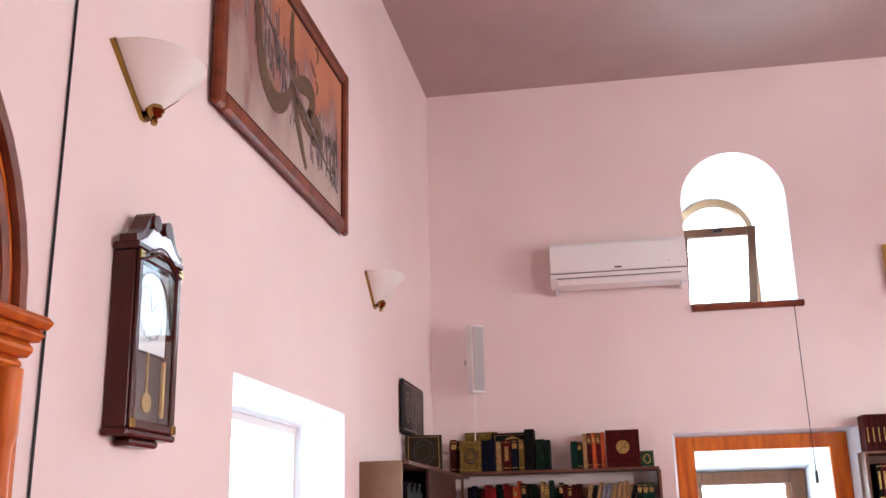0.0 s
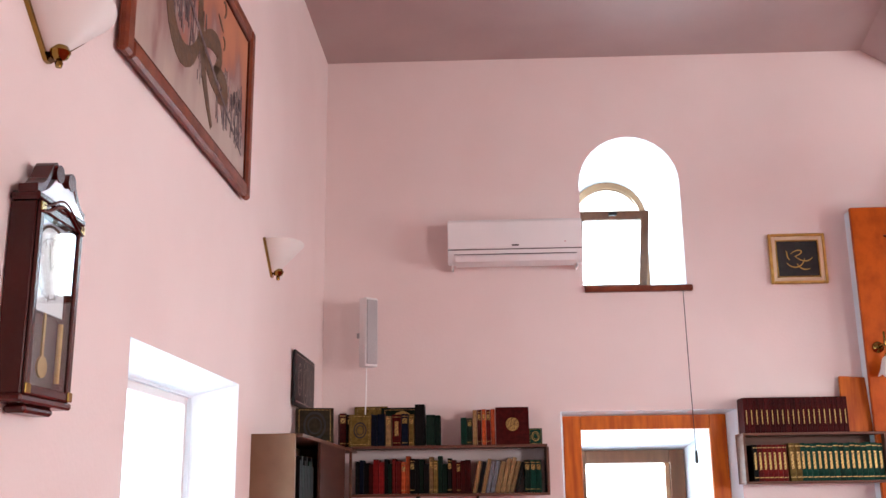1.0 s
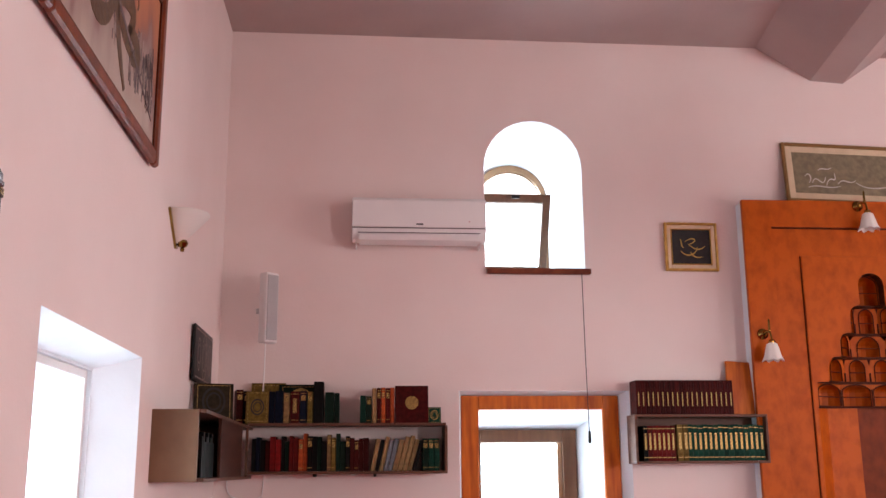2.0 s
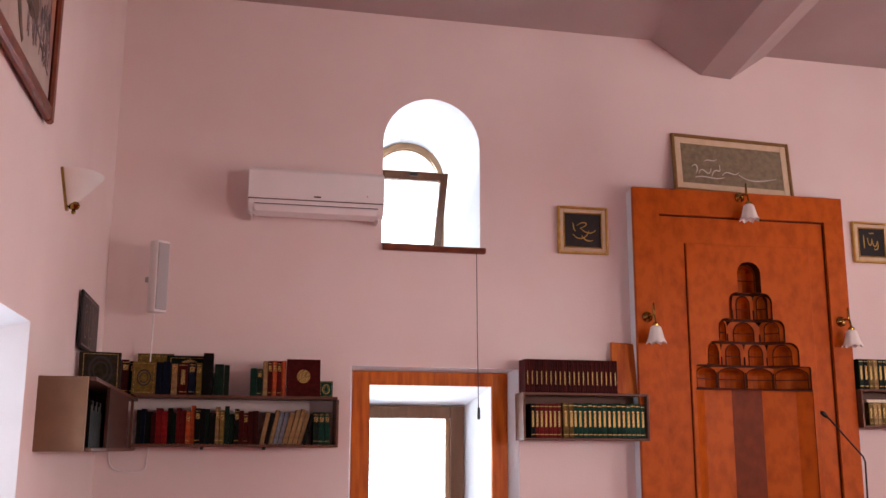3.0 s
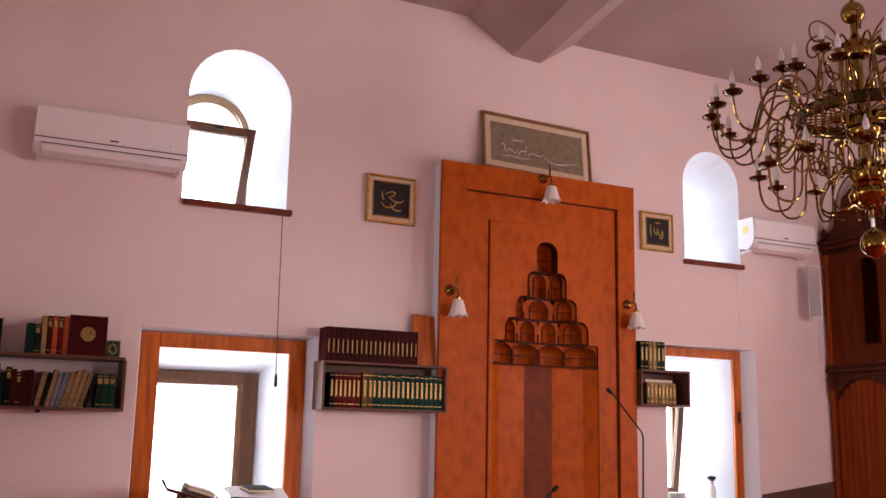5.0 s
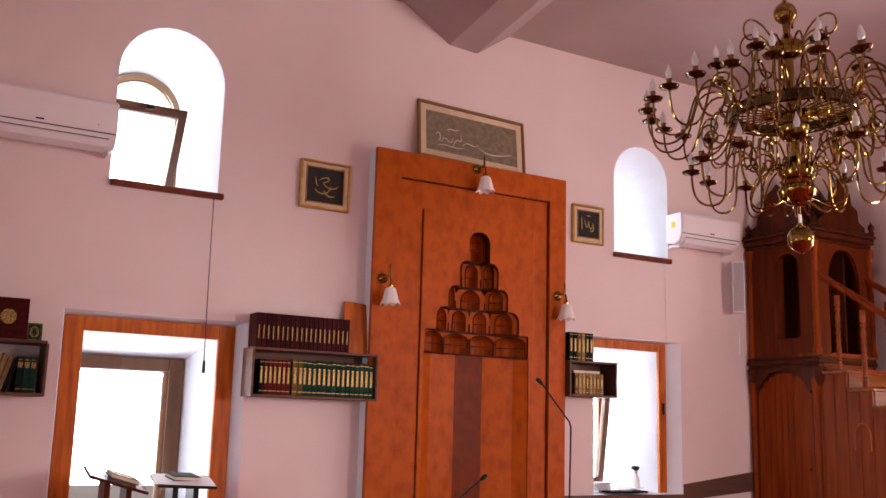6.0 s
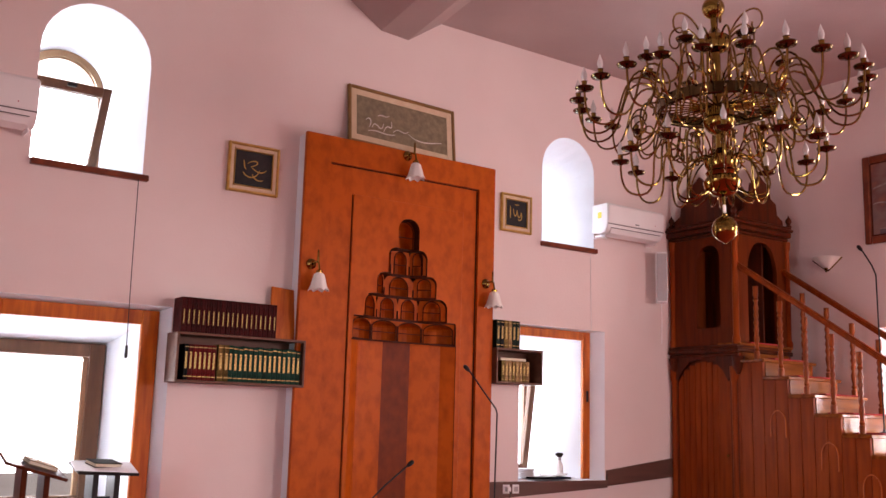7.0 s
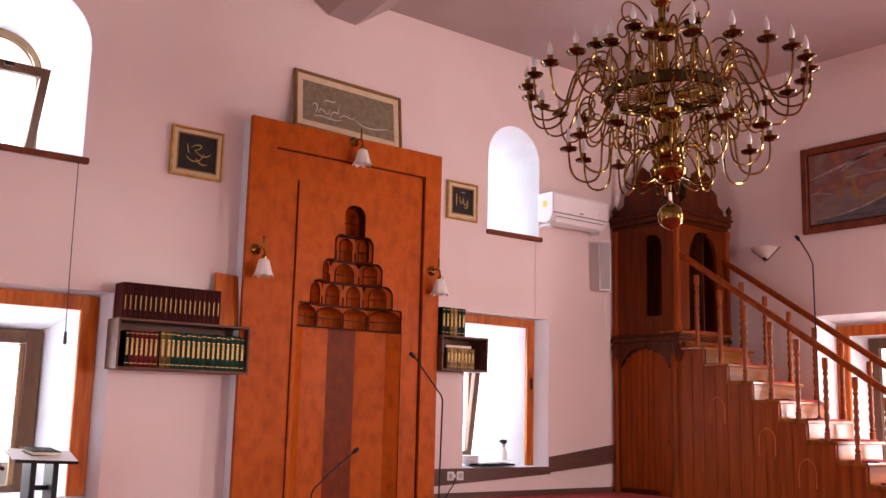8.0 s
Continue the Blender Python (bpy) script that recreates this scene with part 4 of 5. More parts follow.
def painting(name, w, h, label, mats, strokes, smat):
    """A framed oil painting in the x-z plane from its lower corner."""
    s = thing(name, (0, 0, 0), label, "painting")
    frame_rect("frame", 0, w, 0, h, 0.075, -0.04, 0.0, FRAME_D, s, 0.012)
    frame_rect("slip", 0.075, w - 0.075, 0.075, h - 0.075, 0.014, -0.028, 0.0, HONEY_D, s, 0.003)
    part("canvas", box(0.085, w - 0.085, -0.018, -0.004, 0.085, h - 0.085), mats, s, "abstract oil painting")
    for q, ww in strokes:
        part("brush_stroke", stroke(curve2(*q), ww, -0.0185), smat, s, "broad olive brush stroke")
    return s


def canvas(name, stops, scale, streak, rise=0.0):
    m = bpy.data.materials.new(name)
    m.use_nodes = True
    n, l = m.node_tree.nodes, m.node_tree.links
    b = n["Principled BSDF"]
    b.inputs["Roughness"].default_value = 0.5
    co, mp, nz = n.new("ShaderNodeTexCoord"), n.new("ShaderNodeMapping"), n.new("ShaderNodeTexNoise")
    mp.inputs["Scale"].default_value = streak
    l.new(co.outputs["Object"], mp.inputs[0])
    l.new(mp.outputs[0], nz.inputs["Vector"])
    nz.inputs["Scale"].default_value, nz.inputs["Detail"].default_value = scale, 8
    r = n.new("ShaderNodeValToRGB")
    e = r.color_ramp.elements
    for k, (p, c) in enumerate(stops):
        el = e[k] if k < 2 else e.new(p)
        el.position, el.color = p, (*c, 1)
    sep, up, mix = n.new("ShaderNodeSeparateXYZ"), n.new("ShaderNodeMath"), n.new("ShaderNodeMath")
    l.new(co.outputs["Object"], sep.inputs[0])
    up.operation, mix.operation = "MULTIPLY_ADD", "MULTIPLY_ADD"
    l.new(sep.outputs[2], up.inputs[0])
    up.inputs[1].default_value, up.inputs[2].default_value = rise, -0.5 * rise
    l.new(nz.outputs[0], mix.inputs[0])
    mix.inputs[1].default_value = 1.0
    l.new(up.outputs[0], mix.inputs[2])
    l.new(mix.outputs[0], r.inputs[0])
    l.new(r.outputs[0], b.inputs["Base Color"])
    bp = n.new("ShaderNodeBump")
    bp.inputs["Strength"].default_value, bp.inputs["Distance"].default_value = 0.3, 0.006
    l.new(nz.outputs[0], bp.inputs["Height"])
    l.new(bp.outputs[0], b.inputs["Normal"])
    return m


OLIVE = material("olive_paint", (0.12, 0.055, 0.018), 0.5, color2=(0.07, 0.035, 0.015), scale=20, bump=0.2)
CANV1 = canvas("terracotta_canvas", [(0.16, (0.42, 0.32, 0.27)), (0.40, (0.33, 0.23, 0.20)), (0.50, (0.24, 0.12, 0.11)), (0.60, (0.34, 0.12, 0.07)), (0.80, (0.46, 0.17, 0.08))], 3.0, (1.6, 1.6, 0.6), 0.75)
CANV2 = canvas("dusky_canvas", [(0.30, (0.15, 0.10, 0.10)), (0.44, (0.20, 0.12, 0.10)), (0.56, (0.17, 0.06, 0.05)), (0.72, (0.34, 0.10, 0.04))], 3.2, (1.0, 1.0, 1.8), 0.35)
art = painting("painting", 1.86, 0.96, "large abstract painting in a mahogany frame hung on the wall", CANV1, [
    (((0.90, 0.86), (0.86, 0.60), (0.92, 0.36), (1.14, 0.14)), 0.040), (((0.44, 0.66), (0.42, 0.26), (0.74, 0.18), (0.90, 0.47)), 0.055), (((0.92, 0.46), (1.08, 0.62), (1.36, 0.60), (1.16, 0.43)), 0.055),
    (((1.14, 0.43), (1.34, 0.48), (1.46, 0.38), (1.22, 0.32)), 0.050), (((0.95, 0.44), (1.05, 0.40), (1.12, 0.36), (1.25, 0.34)), 0.035), (((1.26, 0.84), (1.31, 0.88), (1.34, 0.80), (1.28, 0.77)), 0.012), (((1.18, 0.74), (1.22, 0.72), (1.25, 0.70), (1.28, 0.69)), 0.010), (((1.27, 0.66), (1.31, 0.68), (1.33, 0.62), (1.29, 0.60)), 0.010)], OLIVE)
SLATE = material("slate_paint", (0.07, 0.045, 0.05), 0.5, color2=(0.18, 0.13, 0.13), scale=9, bump=0.2)
DRIP = material("pale_drip_paint", (0.40, 0.31, 0.28), 0.5, color2=(0.22, 0.14, 0.13), scale=12, bump=0.2)
random.seed(11)
for k in range(200):
    x = random.choice((random.uniform(0.12, 1.0), random.uniform(1.2, 1.72)))
    z = 0.42 + 0.30 * (1 - x / 1.0) + random.uniform(-0.18, 0.12) if x < 1 else random.uniform(0.2, 0.42)
    z = min(max(z, 0.12), 0.78)
    part("brush_stroke", stroke([(x, z), (x + random.uniform(-0.01, 0.01), z + random.uniform(0.04, 0.17))], random.uniform(0.004, 0.011), -0.0182), SLATE if k % 3 else DRIP, art)
part("brush_stroke", stroke(curve2((0.1, 0.85), (0.6, 0.62), (1.1, 0.42), (1.7, 0.2)), 0.012, -0.02), SLATE, art)
art.matrix_basis = pose(0.012, -4.645, 2.44, 0, 0, 90)
MUSTARD = material("mustard_paint", (0.30, 0.14, 0.025), 0.5, color2=(0.18, 0.09, 0.03), scale=14, bump=0.2)
art2 = painting("painting", 1.75, 0.90, "large dusky abstract painting in a dark red-brown frame", CANV2, [
    (((0.52, 0.60), (0.46, 0.45), (0.44, 0.38), (0.40, 0.28)), 0.018), (((0.56, 0.60), (0.58, 0.40), (0.60, 0.26), (0.72, 0.26)), 0.022), (((0.72, 0.26), (0.86, 0.27), (0.95, 0.33), (1.02, 0.36)), 0.024),
    (((0.94, 0.70), (0.98, 0.52), (1.00, 0.36), (1.12, 0.33)), 0.03), (((1.12, 0.33), (1.25, 0.30), (1.4, 0.32), (1.5, 0.45)), 0.03)], MUSTARD)
SLATE_B = material("slate_blue_paint", (0.05, 0.042, 0.05), 0.5, color2=(0.11, 0.09, 0.10), scale=9, stretch=(1, 1, 3), bump=0.2)
ASH = material("ash_white_paint", (0.34, 0.27, 0.25), 0.5, color2=(0.18, 0.12, 0.11), scale=16, bump=0.2)
slope = curve2((0.16, 0.14), (0.75, 0.15), (0.95, 0.34), (1.30, 0.46)) + curve2((1.30, 0.46), (1.45, 0.42), (1.55, 0.30), (1.665, 0.2))[1:]
bm = bmesh.new()
loft([[(x, -0.019, z) for x, z in slope], [(x, -0.019, 0.087) for x, z in slope]], bm, caps=False, closed=False)
part("hill_shape", bm, SLATE_B, art2, "dark slate hill shape")
part("brush_stroke", stroke(slope, 0.012, -0.0195), ASH, art2, "pale ridge stroke")
for q, ww in ((((0.10, 0.56), (0.35, 0.62), (0.6, 0.70), (0.85, 0.74)), 0.014), (((0.45, 0.60), (0.62, 0.68), (0.75, 0.78), (0.95, 0.76)), 0.018), (((0.95, 0.76), (1.15, 0.78), (1.4, 0.70), (1.66, 0.74)), 0.014), (((0.10, 0.40), (0.18, 0.43), (0.26, 0.39), (0.34, 0.38)), 0.008), (((0.5, 0.52), (0.8, 0.56), (1.1, 0.50), (1.5, 0.56)), 0.008)):
    part("brush_stroke", stroke(curve2(*q), ww, -0.0188), ASH, art2, "pale grey brush stroke")
part("brush_stroke", stroke(curve2((0.90, 0.68), (0.95, 0.66), (1.0, 0.67), (1.05, 0.70)), 0.028, -0.0192), BLACK, art2, "black brush stroke")
art2.matrix_basis = pose(XR - 0.012, -1.66, 2.59, 0, 0, -90)

# ---- wall clock ----
# pale colour paints a window's reflection onto the clock front
SHEEN = material("pale_sheen", (0.62, 0.60, 0.66), 0.12, color2=(0.52, 0.50, 0.56), scale=5, bump=0.0, coat=0.6)
clk = thing("wall_clock", (0, 0, 0), "dark cherry pendulum wall clock with a swan-neck top", "clock")
w, h, d = 0.295, 0.52, 0.072
bm = box(0, 0.02, -d, 0, 0, h, 0.003)
box(w - 0.02, w, -d, 0, 0, h, 0.003, bm)
box(0.02, w - 0.02, -0.02, 0, 0, h, 0, bm)
part("case", bm, CLOCKWOOD, clk)
part("base", box(-0.012, w + 0.012, -d - 0.01, 0, -0.022, 0.0, 0.006), CLOCKWOOD, clk)
part("foot", box(0.06, w - 0.06, -d + 0.01, 0, -0.045, -0.022, 0.008), CLOCKWOOD, clk)
part("cornice", box(-0.012, w + 0.012, -d - 0.012, 0, h, h + 0.025, 0.007), CLOCKWOOD, clk)
for sgn in (-1, 1):
    c = w / 2
    pts = bezier((c + sgn * (w / 2 + 0.01), -d / 2, h + 0.03), (c + sgn * w * 0.30, -d / 2, h + 0.035), (c + sgn * w * 0.28, -d / 2, h + 0.135), (c + sgn * 0.045, -d / 2, h + 0.12), 14)
    bm = bmesh.new()
    loft([[(p.x, -d - 0.005, p.z - 0.012), (p.x, -d + 0.05, p.z - 0.012), (p.x, -d + 0.05, p.z + 0.014), (p.x, -d - 0.005, p.z + 0.014)] for p in pts], bm)
    part("swan_neck", bm, CLOCKWOOD, clk, smooth=True)
    part("scroll", tube([(c + sgn * 0.04, -d - 0.012, h + 0.105), (c + sgn * 0.04, -d + 0.055, h + 0.105)], 0.026, n=16), CLOCKWOOD, clk, smooth=True)
part("top_panel", prism_y([(0.0, h + 0.02), (w, h + 0.02), (w - 0.05, h + 0.045), (w / 2 + 0.05, h + 0.09), (w / 2, h + 0.075), (w / 2 - 0.05, h + 0.09), (0.05, h + 0.045)], -d - 0.008, -d + 0.03), SHEEN, clk, "top panel, pale with painted sheen")
for dz, rr in ((0.0, 0.005), (0.016, 0.003)):
    part("arch_moulding", tube([(0.012 + (w - 0.024) * i / 16, -d - 0.014, h - 0.028 + dz + 0.045 * math.sin(math.pi * i / 16) ** 2) for i in range(17)], rr, n=6), CLOCKWOOD, clk, smooth=True)
frame_rect("door", 0.004, w - 0.004, 0.0, h, 0.026, -d - 0.012, -d, CLOCKWOOD, clk, 0.004)
part("dial_board", box(0.03, w - 0.03, -0.052, -0.046, 0.235, h - 0.028), SHEEN, clk, "dial board, pale with painted sheen")
part("dial", prism_y(arch_pts(0.045, w - 0.045, 0.235, 0.375, 16, 0.10), -0.056, -0.0525), WHITEP, clk, "white arched clock dial")
part("dial_moulding", tube([(x, -0.057, z) for x, z in arch_pts(0.04, w - 0.04, 0.235, 0.375, 16, 0.105)[1:]], 0.004, n=6), CLOCKWOOD, clk, smooth=True)
# ring, marks and pointers greyed to paint in the glass's washed-out reflection
bm = bmesh.new()
ring_o = [(w / 2 + 0.088 * math.cos(a * math.pi / 16), 0.36 + 0.088 * math.sin(a * math.pi / 16)) for a in range(32)]
ring_i = [(w / 2 + 0.083 * math.cos(a * math.pi / 16), 0.36 + 0.083 * math.sin(a * math.pi / 16)) for a in range(32)]
loft([[(x, -0.0575, z) for x, z in ring_o], [(x, -0.0575, z) for x, z in ring_i]], bm, caps=False)
part("dial_ring", bm, GREYP, clk, "thin grey dial ring")
for a in range(12):
    t = a * math.pi / 6
    part("hour_mark", stroke([(w / 2 + 0.07 * math.cos(t), 0.355 + 0.07 * math.sin(t)), (w / 2 + 0.088 * math.cos(t), 0.355 + 0.088 * math.sin(t))], 0.0022, -0.0565), GREYP, clk)
part("hour_pointer", stroke([(w / 2, 0.355), (w / 2 + 0.035, 0.395)], 0.0024, -0.0575), GREYP, clk)
part("minute_pointer", stroke([(w / 2, 0.355), (w / 2 - 0.02, 0.43)], 0.002, -0.0575), GREYP, clk)
part("back_board", box(0.02, w - 0.02, -0.032, -0.021, 0.02, 0.235), material("smoky_back", (0.07, 0.055, 0.05), 0.3, bump=0.02), clk)
part("pendulum_rod", box(w / 2 - 0.006, w / 2 + 0.006, -0.055, -0.05, 0.10, 0.24), GOLD, clk)
bm = lathe([(0.002, -0.004), (0.03, -0.003), (0.03, 0.003), (0.002, 0.004)], (0, 0, 0), n=20)
bmesh.ops.rotate(bm, cent=(0, 0, 0), matrix=Matrix.Rotation(radians(90), 3, "X"), verts=bm.verts)
bmesh.ops.translate(bm, vec=(w / 2, -0.054, 0.085), verts=bm.verts)
part("pendulum_bob", bm, GOLD, clk, "brass pendulum bob", True)
for x in (0.055, 0.255):
    part("chime_rod", tube([(x, -0.052, 0.05), (x, -0.052, 0.22)], 0.008), GOLD, clk)
for x in (0.001, w - 0.029):
    for z in (0.0, h - 0.03):
        part("corner_mount", box(x, x + 0.028, -d - 0.016, -d - 0.010, z, z + 0.028, 0.002), BRASS, clk, "brass corner mount")
g = part("glass", box(0.028, w - 0.028, -d - 0.006, -d - 0.003, 0.026, h - 0.026), GLASS, clk, "clear door glass")
g.visible_shadow = False
clk.matrix_basis = pose(0.003, -5.262, 1.184, 0, 0, 90)

# cable on the wall and the arched wooden cupboard
cb = solid("cable", tube([(0.006, -5.60, FLOOR), (0.006, -5.595, 1.0), (0.006, -5.565, 2.35), (0.006, -5.53, HL)], 0.004, n=6), IRON, "black cable clipped along the pink wall", "cable")
cp = thing("cupboard", (0.2, -6.7, FLOOR), "orange-brown wooden cupboard with an arched pediment against the wall", "cupboard")
part("carcass", box(0.01, 0.40, -7.255, -6.275, FLOOR, 1.18, 0.004), TRIM, cp)
for z0, z1, o in ((1.18, 1.205, 0.0), (1.205, 1.232, 0.03), (1.232, 1.255, 0.06), (1.255, 1.278, 0.085)):
    part("cornice", box(0.01, 0.40 + o * 0.5, -7.255 - o, -6.275 + o * 0.25, z0, z1, 0.01), TRIM, cp)
bm = prism_x([(-6.73 + 0.46 * math.cos(a * math.pi / 20), 1.278 + 0.53 * math.sin(a * math.pi / 20)) for a in range(21)], 0.08, 0.375)
part("pediment", bm, TRIM, cp)
for s in (0.98, 0.86, 0.74):
    part("pediment_moulding", tube([(0.378, -6.73 + 0.46 * s * math.cos(a * math.pi / 20), 1.283 + 0.53 * s * math.sin(a * math.pi / 20)) for a in range(21)], 0.016), FRAME_D, cp, smooth=True)
for y in (-6.29, -6.40, -7.2):
    part("pilaster", lathe([(0.028, 0), (0.028, 0.06), (0.02, 0.08), (0.024, 0.6), (0.02, 1.12), (0.028, 1.15), (0.028, 1.26)], (0.395, y - 0.03, FLOOR), n=14), TRIM, cp, smooth=True)

# ---- brass chandelier ----
CHX, CHY = 5.315, -3.5
ch = thing("chandelier", (CHX, CHY, 1.82), "large polished brass chandelier with many unlit flame bulbs", "chandelier")
Z0 = 1.82


def ball(z, r):
    return [(r * math.sin(math.pi * i / 10), z - r * math.cos(math.pi * i / 10)) for i in range(11)]


part("end_ball", lathe([(0.008, 1.812), (0.012, 1.82)] + ball(1.90, 0.078)[1:-1] + [(0.014, 1.98)], (CHX, CHY, 0), n=28), BRASS, ch, smooth=True)
part("lower_rod", lathe([(0.013, 1.975), (0.016, 1.985), (0.010, 1.99), (0.010, 2.10)], (CHX, CHY, 0), n=14), BRASS, ch, smooth=True)
part("tag", box(CHX - 0.028, CHX + 0.0, CHY - 0.02, CHY - 0.012, 1.99, 2.04, 0.004), PLASTIC, ch, "small white tag")
part("lower_body", lathe([(0.012, 2.09), (0.06, 2.10), (0.105, 2.14), (0.115, 2.18), (0.09, 2.215), (0.10, 2.235), (0.085, 2.25), (0.105, 2.29), (0.10, 2.33), (0.06, 2.36), (0.04, 2.38)], (CHX, CHY, 0), n=28), BRASS, ch, smooth=True)
part("shaft", lathe([(0.032, 2.37), (0.028, 2.5), (0.034, 2.55), (0.036, 2.75), (0.028, 2.8), (0.028, 2.98), (0.05, 3.0), (0.03, 3.02)], (CHX, CHY, 0), n=18), BRASS, ch, smooth=True)
part("middle_ball", lathe(ball(2.56, 0.10), (CHX, CHY, 0), n=26), BRASS, ch, smooth=True)
part("upper_body", lathe([(0.03, 2.97), (0.08, 2.99), (0.095, 3.03), (0.085, 3.07), (0.04, 3.10), (0.022, 3.13)], (CHX, CHY, 0), n=24), BRASS, ch, smooth=True)
part("top_ball", lathe([(0.02, 3.12), (0.022, 3.18)] + ball(3.255, 0.07)[1:-1] + [(0.012, 3.34)], (CHX, CHY, 0), n=24), BRASS, ch, smooth=True)
part("hanging_rod", lathe([(0.011, 3.32), (0.011, HR - 0.05)], (CHX, CHY, 0), n=10), BRASS, ch, smooth=True)
part("ceiling_rose", lathe([(0.012, HR - 0.09), (0.05, HR - 0.07), (0.075, HR - 0.02), (0.08, HR)], (CHX, CHY, 0), n=24), BRASS, ch, smooth=True)
# wheel
n = 48
rings = [[(CHX + r * math.cos(2 * math.pi * i / n), CHY + r * math.sin(2 * math.pi * i / n), z) for i in range(n)] for r, z in ((0.365, 2.61), (0.372, 2.615), (0.372, 2.675), (0.365, 2.68), (0.345, 2.68), (0.340, 2.67), (0.340, 2.62), (0.345, 2.61), (0.365, 2.61))]
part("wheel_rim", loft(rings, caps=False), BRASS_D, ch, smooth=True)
spoke = finish(tube([(0.03, 0, 2.635 - Z0), (0.345, 0, 2.635 - Z0)], 0.0055, n=6), BRASS, "spoke", smooth=True)
for k in range(30):
    o = new("spoke", spoke)
    o.parent, o.rotation_euler = ch, (0, 0, 2 * math.pi * k / 30)


def arm_set(count, pts, r, z, phase):
    """Scrolled arms with a drip pan, a socket and a flame-shaped bulb each."""
    path = []
    for a, b, c, d in pts:
        path += bezier(*[(p[0], 0, p[1] - Z0) for p in (a, b, c, d)], n=10)[0 if not path else 1:]
    arm = finish(tube(path, 0.0068, n=7), BRASS, "arm", smooth=True)
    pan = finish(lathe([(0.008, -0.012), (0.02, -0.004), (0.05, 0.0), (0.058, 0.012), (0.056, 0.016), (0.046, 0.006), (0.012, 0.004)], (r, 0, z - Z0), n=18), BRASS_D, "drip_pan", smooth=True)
    soc = finish(lathe([(0.018, 0.004), (0.016, 0.012), (0.016, 0.05), (0.019, 0.052), (0.012, 0.056)], (r, 0, z - Z0), n=12), BRASS, "socket", smooth=True)
    bulb = finish(lathe([(0.009, 0.054), (0.014, 0.064), (0.019, 0.081), (0.016, 0.101), (0.0085, 0.12), (0.0035, 0.135), (0.001, 0.143)], (r, 0, z - Z0), n=12), BULB, "flame_bulb", smooth=True)
    for k in range(count):
        o = new("arm", arm)
        o.parent, o.rotation_euler = ch, (0, 0, phase + 2 * math.pi * k / count)
        for nm, me in (("drip_pan", pan), ("socket", soc), ("flame_bulb", bulb)):
            q = new(nm, me)
            q.parent = o


BULB = material("frosted_bulb", (0.66, 0.62, 0.61), 0.15, color2=(0.58, 0.54, 0.53), scale=8, bump=0.0, coat=0.5)
arm_set(24, [((0.42, 2.70), (0.36, 2.60), (0.30, 2.82), (0.46, 2.84)), ((0.46, 2.84), (0.62, 2.84), (0.56, 2.52), (0.72, 2.50)), ((0.72, 2.50), (0.83, 2.49), (0.845, 2.58), (0.845, 2.70))], 0.845, 2.70, 0.08)
arm_set(12, [((0.30, 2.36), (0.22, 2.30), (0.24, 2.46), (0.33, 2.44)), ((0.33, 2.44), (0.46, 2.42), (0.34, 2.14), (0.48, 2.13)), ((0.48, 2.13), (0.60, 2.13), (0.60, 2.24), (0.60, 2.33))], 0.60, 2.33, 0.2)
arm_set(8, [((0.06, 2.99), (0.14, 3.13), (0.24, 3.10), (0.22, 2.94)), ((0.22, 2.94), (0.20, 2.76), (0.40, 2.72), (0.43, 2.84)), ((0.43, 2.84), (0.44, 2.87), (0.44, 2.89), (0.44, 2.92))], 0.44, 2.92, 0.3)
# plain scrolls between the arms
def scrolls(count, pts, phase):
    path = []
    for q in pts:
        path += bezier(*[(p[0], 0, p[1] - Z0) for p in q], n=10)[0 if not path else 1:]
    me = finish(tube(path, 0.006, n=7), BRASS, "scroll", smooth=True)
    for k in range(count):
        o = new("scroll", me)
        o.parent, o.rotation_euler = ch, (0, 0, phase + 2 * math.pi * k / count)
scrolls(24, [((0.36, 2.60), (0.42, 2.36), (0.58, 2.40), (0.54, 2.56)), ((0.54, 2.56), (0.50, 2.66), (0.42, 2.60), (0.46, 2.54))], 0.25)
scrolls(12, [((0.07, 2.16), (0.20, 2.02), (0.32, 2.08), (0.26, 2.20)), ((0.26, 2.20), (0.22, 2.30), (0.12, 2.36), (0.09, 2.30))], 0.46)
scrolls(8, [((0.10, 2.30), (0.16, 2.50), (0.30, 2.46), (0.26, 2.34)), ((0.26, 2.34), (0.22, 2.26), (0.16, 2.30), (0.19, 2.35))], 0.2)
scrolls(6, [((0.08, 3.03), (0.16, 3.24), (0.32, 3.22), (0.30, 3.10)), ((0.30, 3.10), (0.28, 3.04), (0.22, 3.06), (0.24, 3.11))], 0.82)
scrolls(6, [((0.035, 2.78), (0.12, 2.98), (0.28, 2.92), (0.24, 2.80)), ((0.24, 2.80), (0.20, 2.72), (0.14, 2.76), (0.17, 2.82))], 0.5)

# it hangs a little out of plumb
ch.matrix_basis = Matrix.Translation((CHX + 0.02, CHY - 0.012, Z0)) @ Matrix.Rotation(radians(-1.8), 4, Vector((0.53, 0.848, 0.0))) @ Matrix.Diagonal((1, 1, 1.03, 1))

# ---- pulpit with stairs ----
PX, PY, PW = 8.66, -0.88, 0.84
mb = thing("pulpit", (9.1, -1.4, FLOOR), "tall red-brown wooden pulpit with a stair and a domed tower", "pulpit")
PE = PX + PW


def carved_at(name, bm, mat, cuts, parent, label=""):
    ob = new(name, finish(bm, mat, name))
    carve(ob, cuts)
    ob.data.transform(Matrix.Translation(-origin[parent]))
    ob.parent = parent
    origin[ob] = origin[parent]
    return tagged(ob, label)


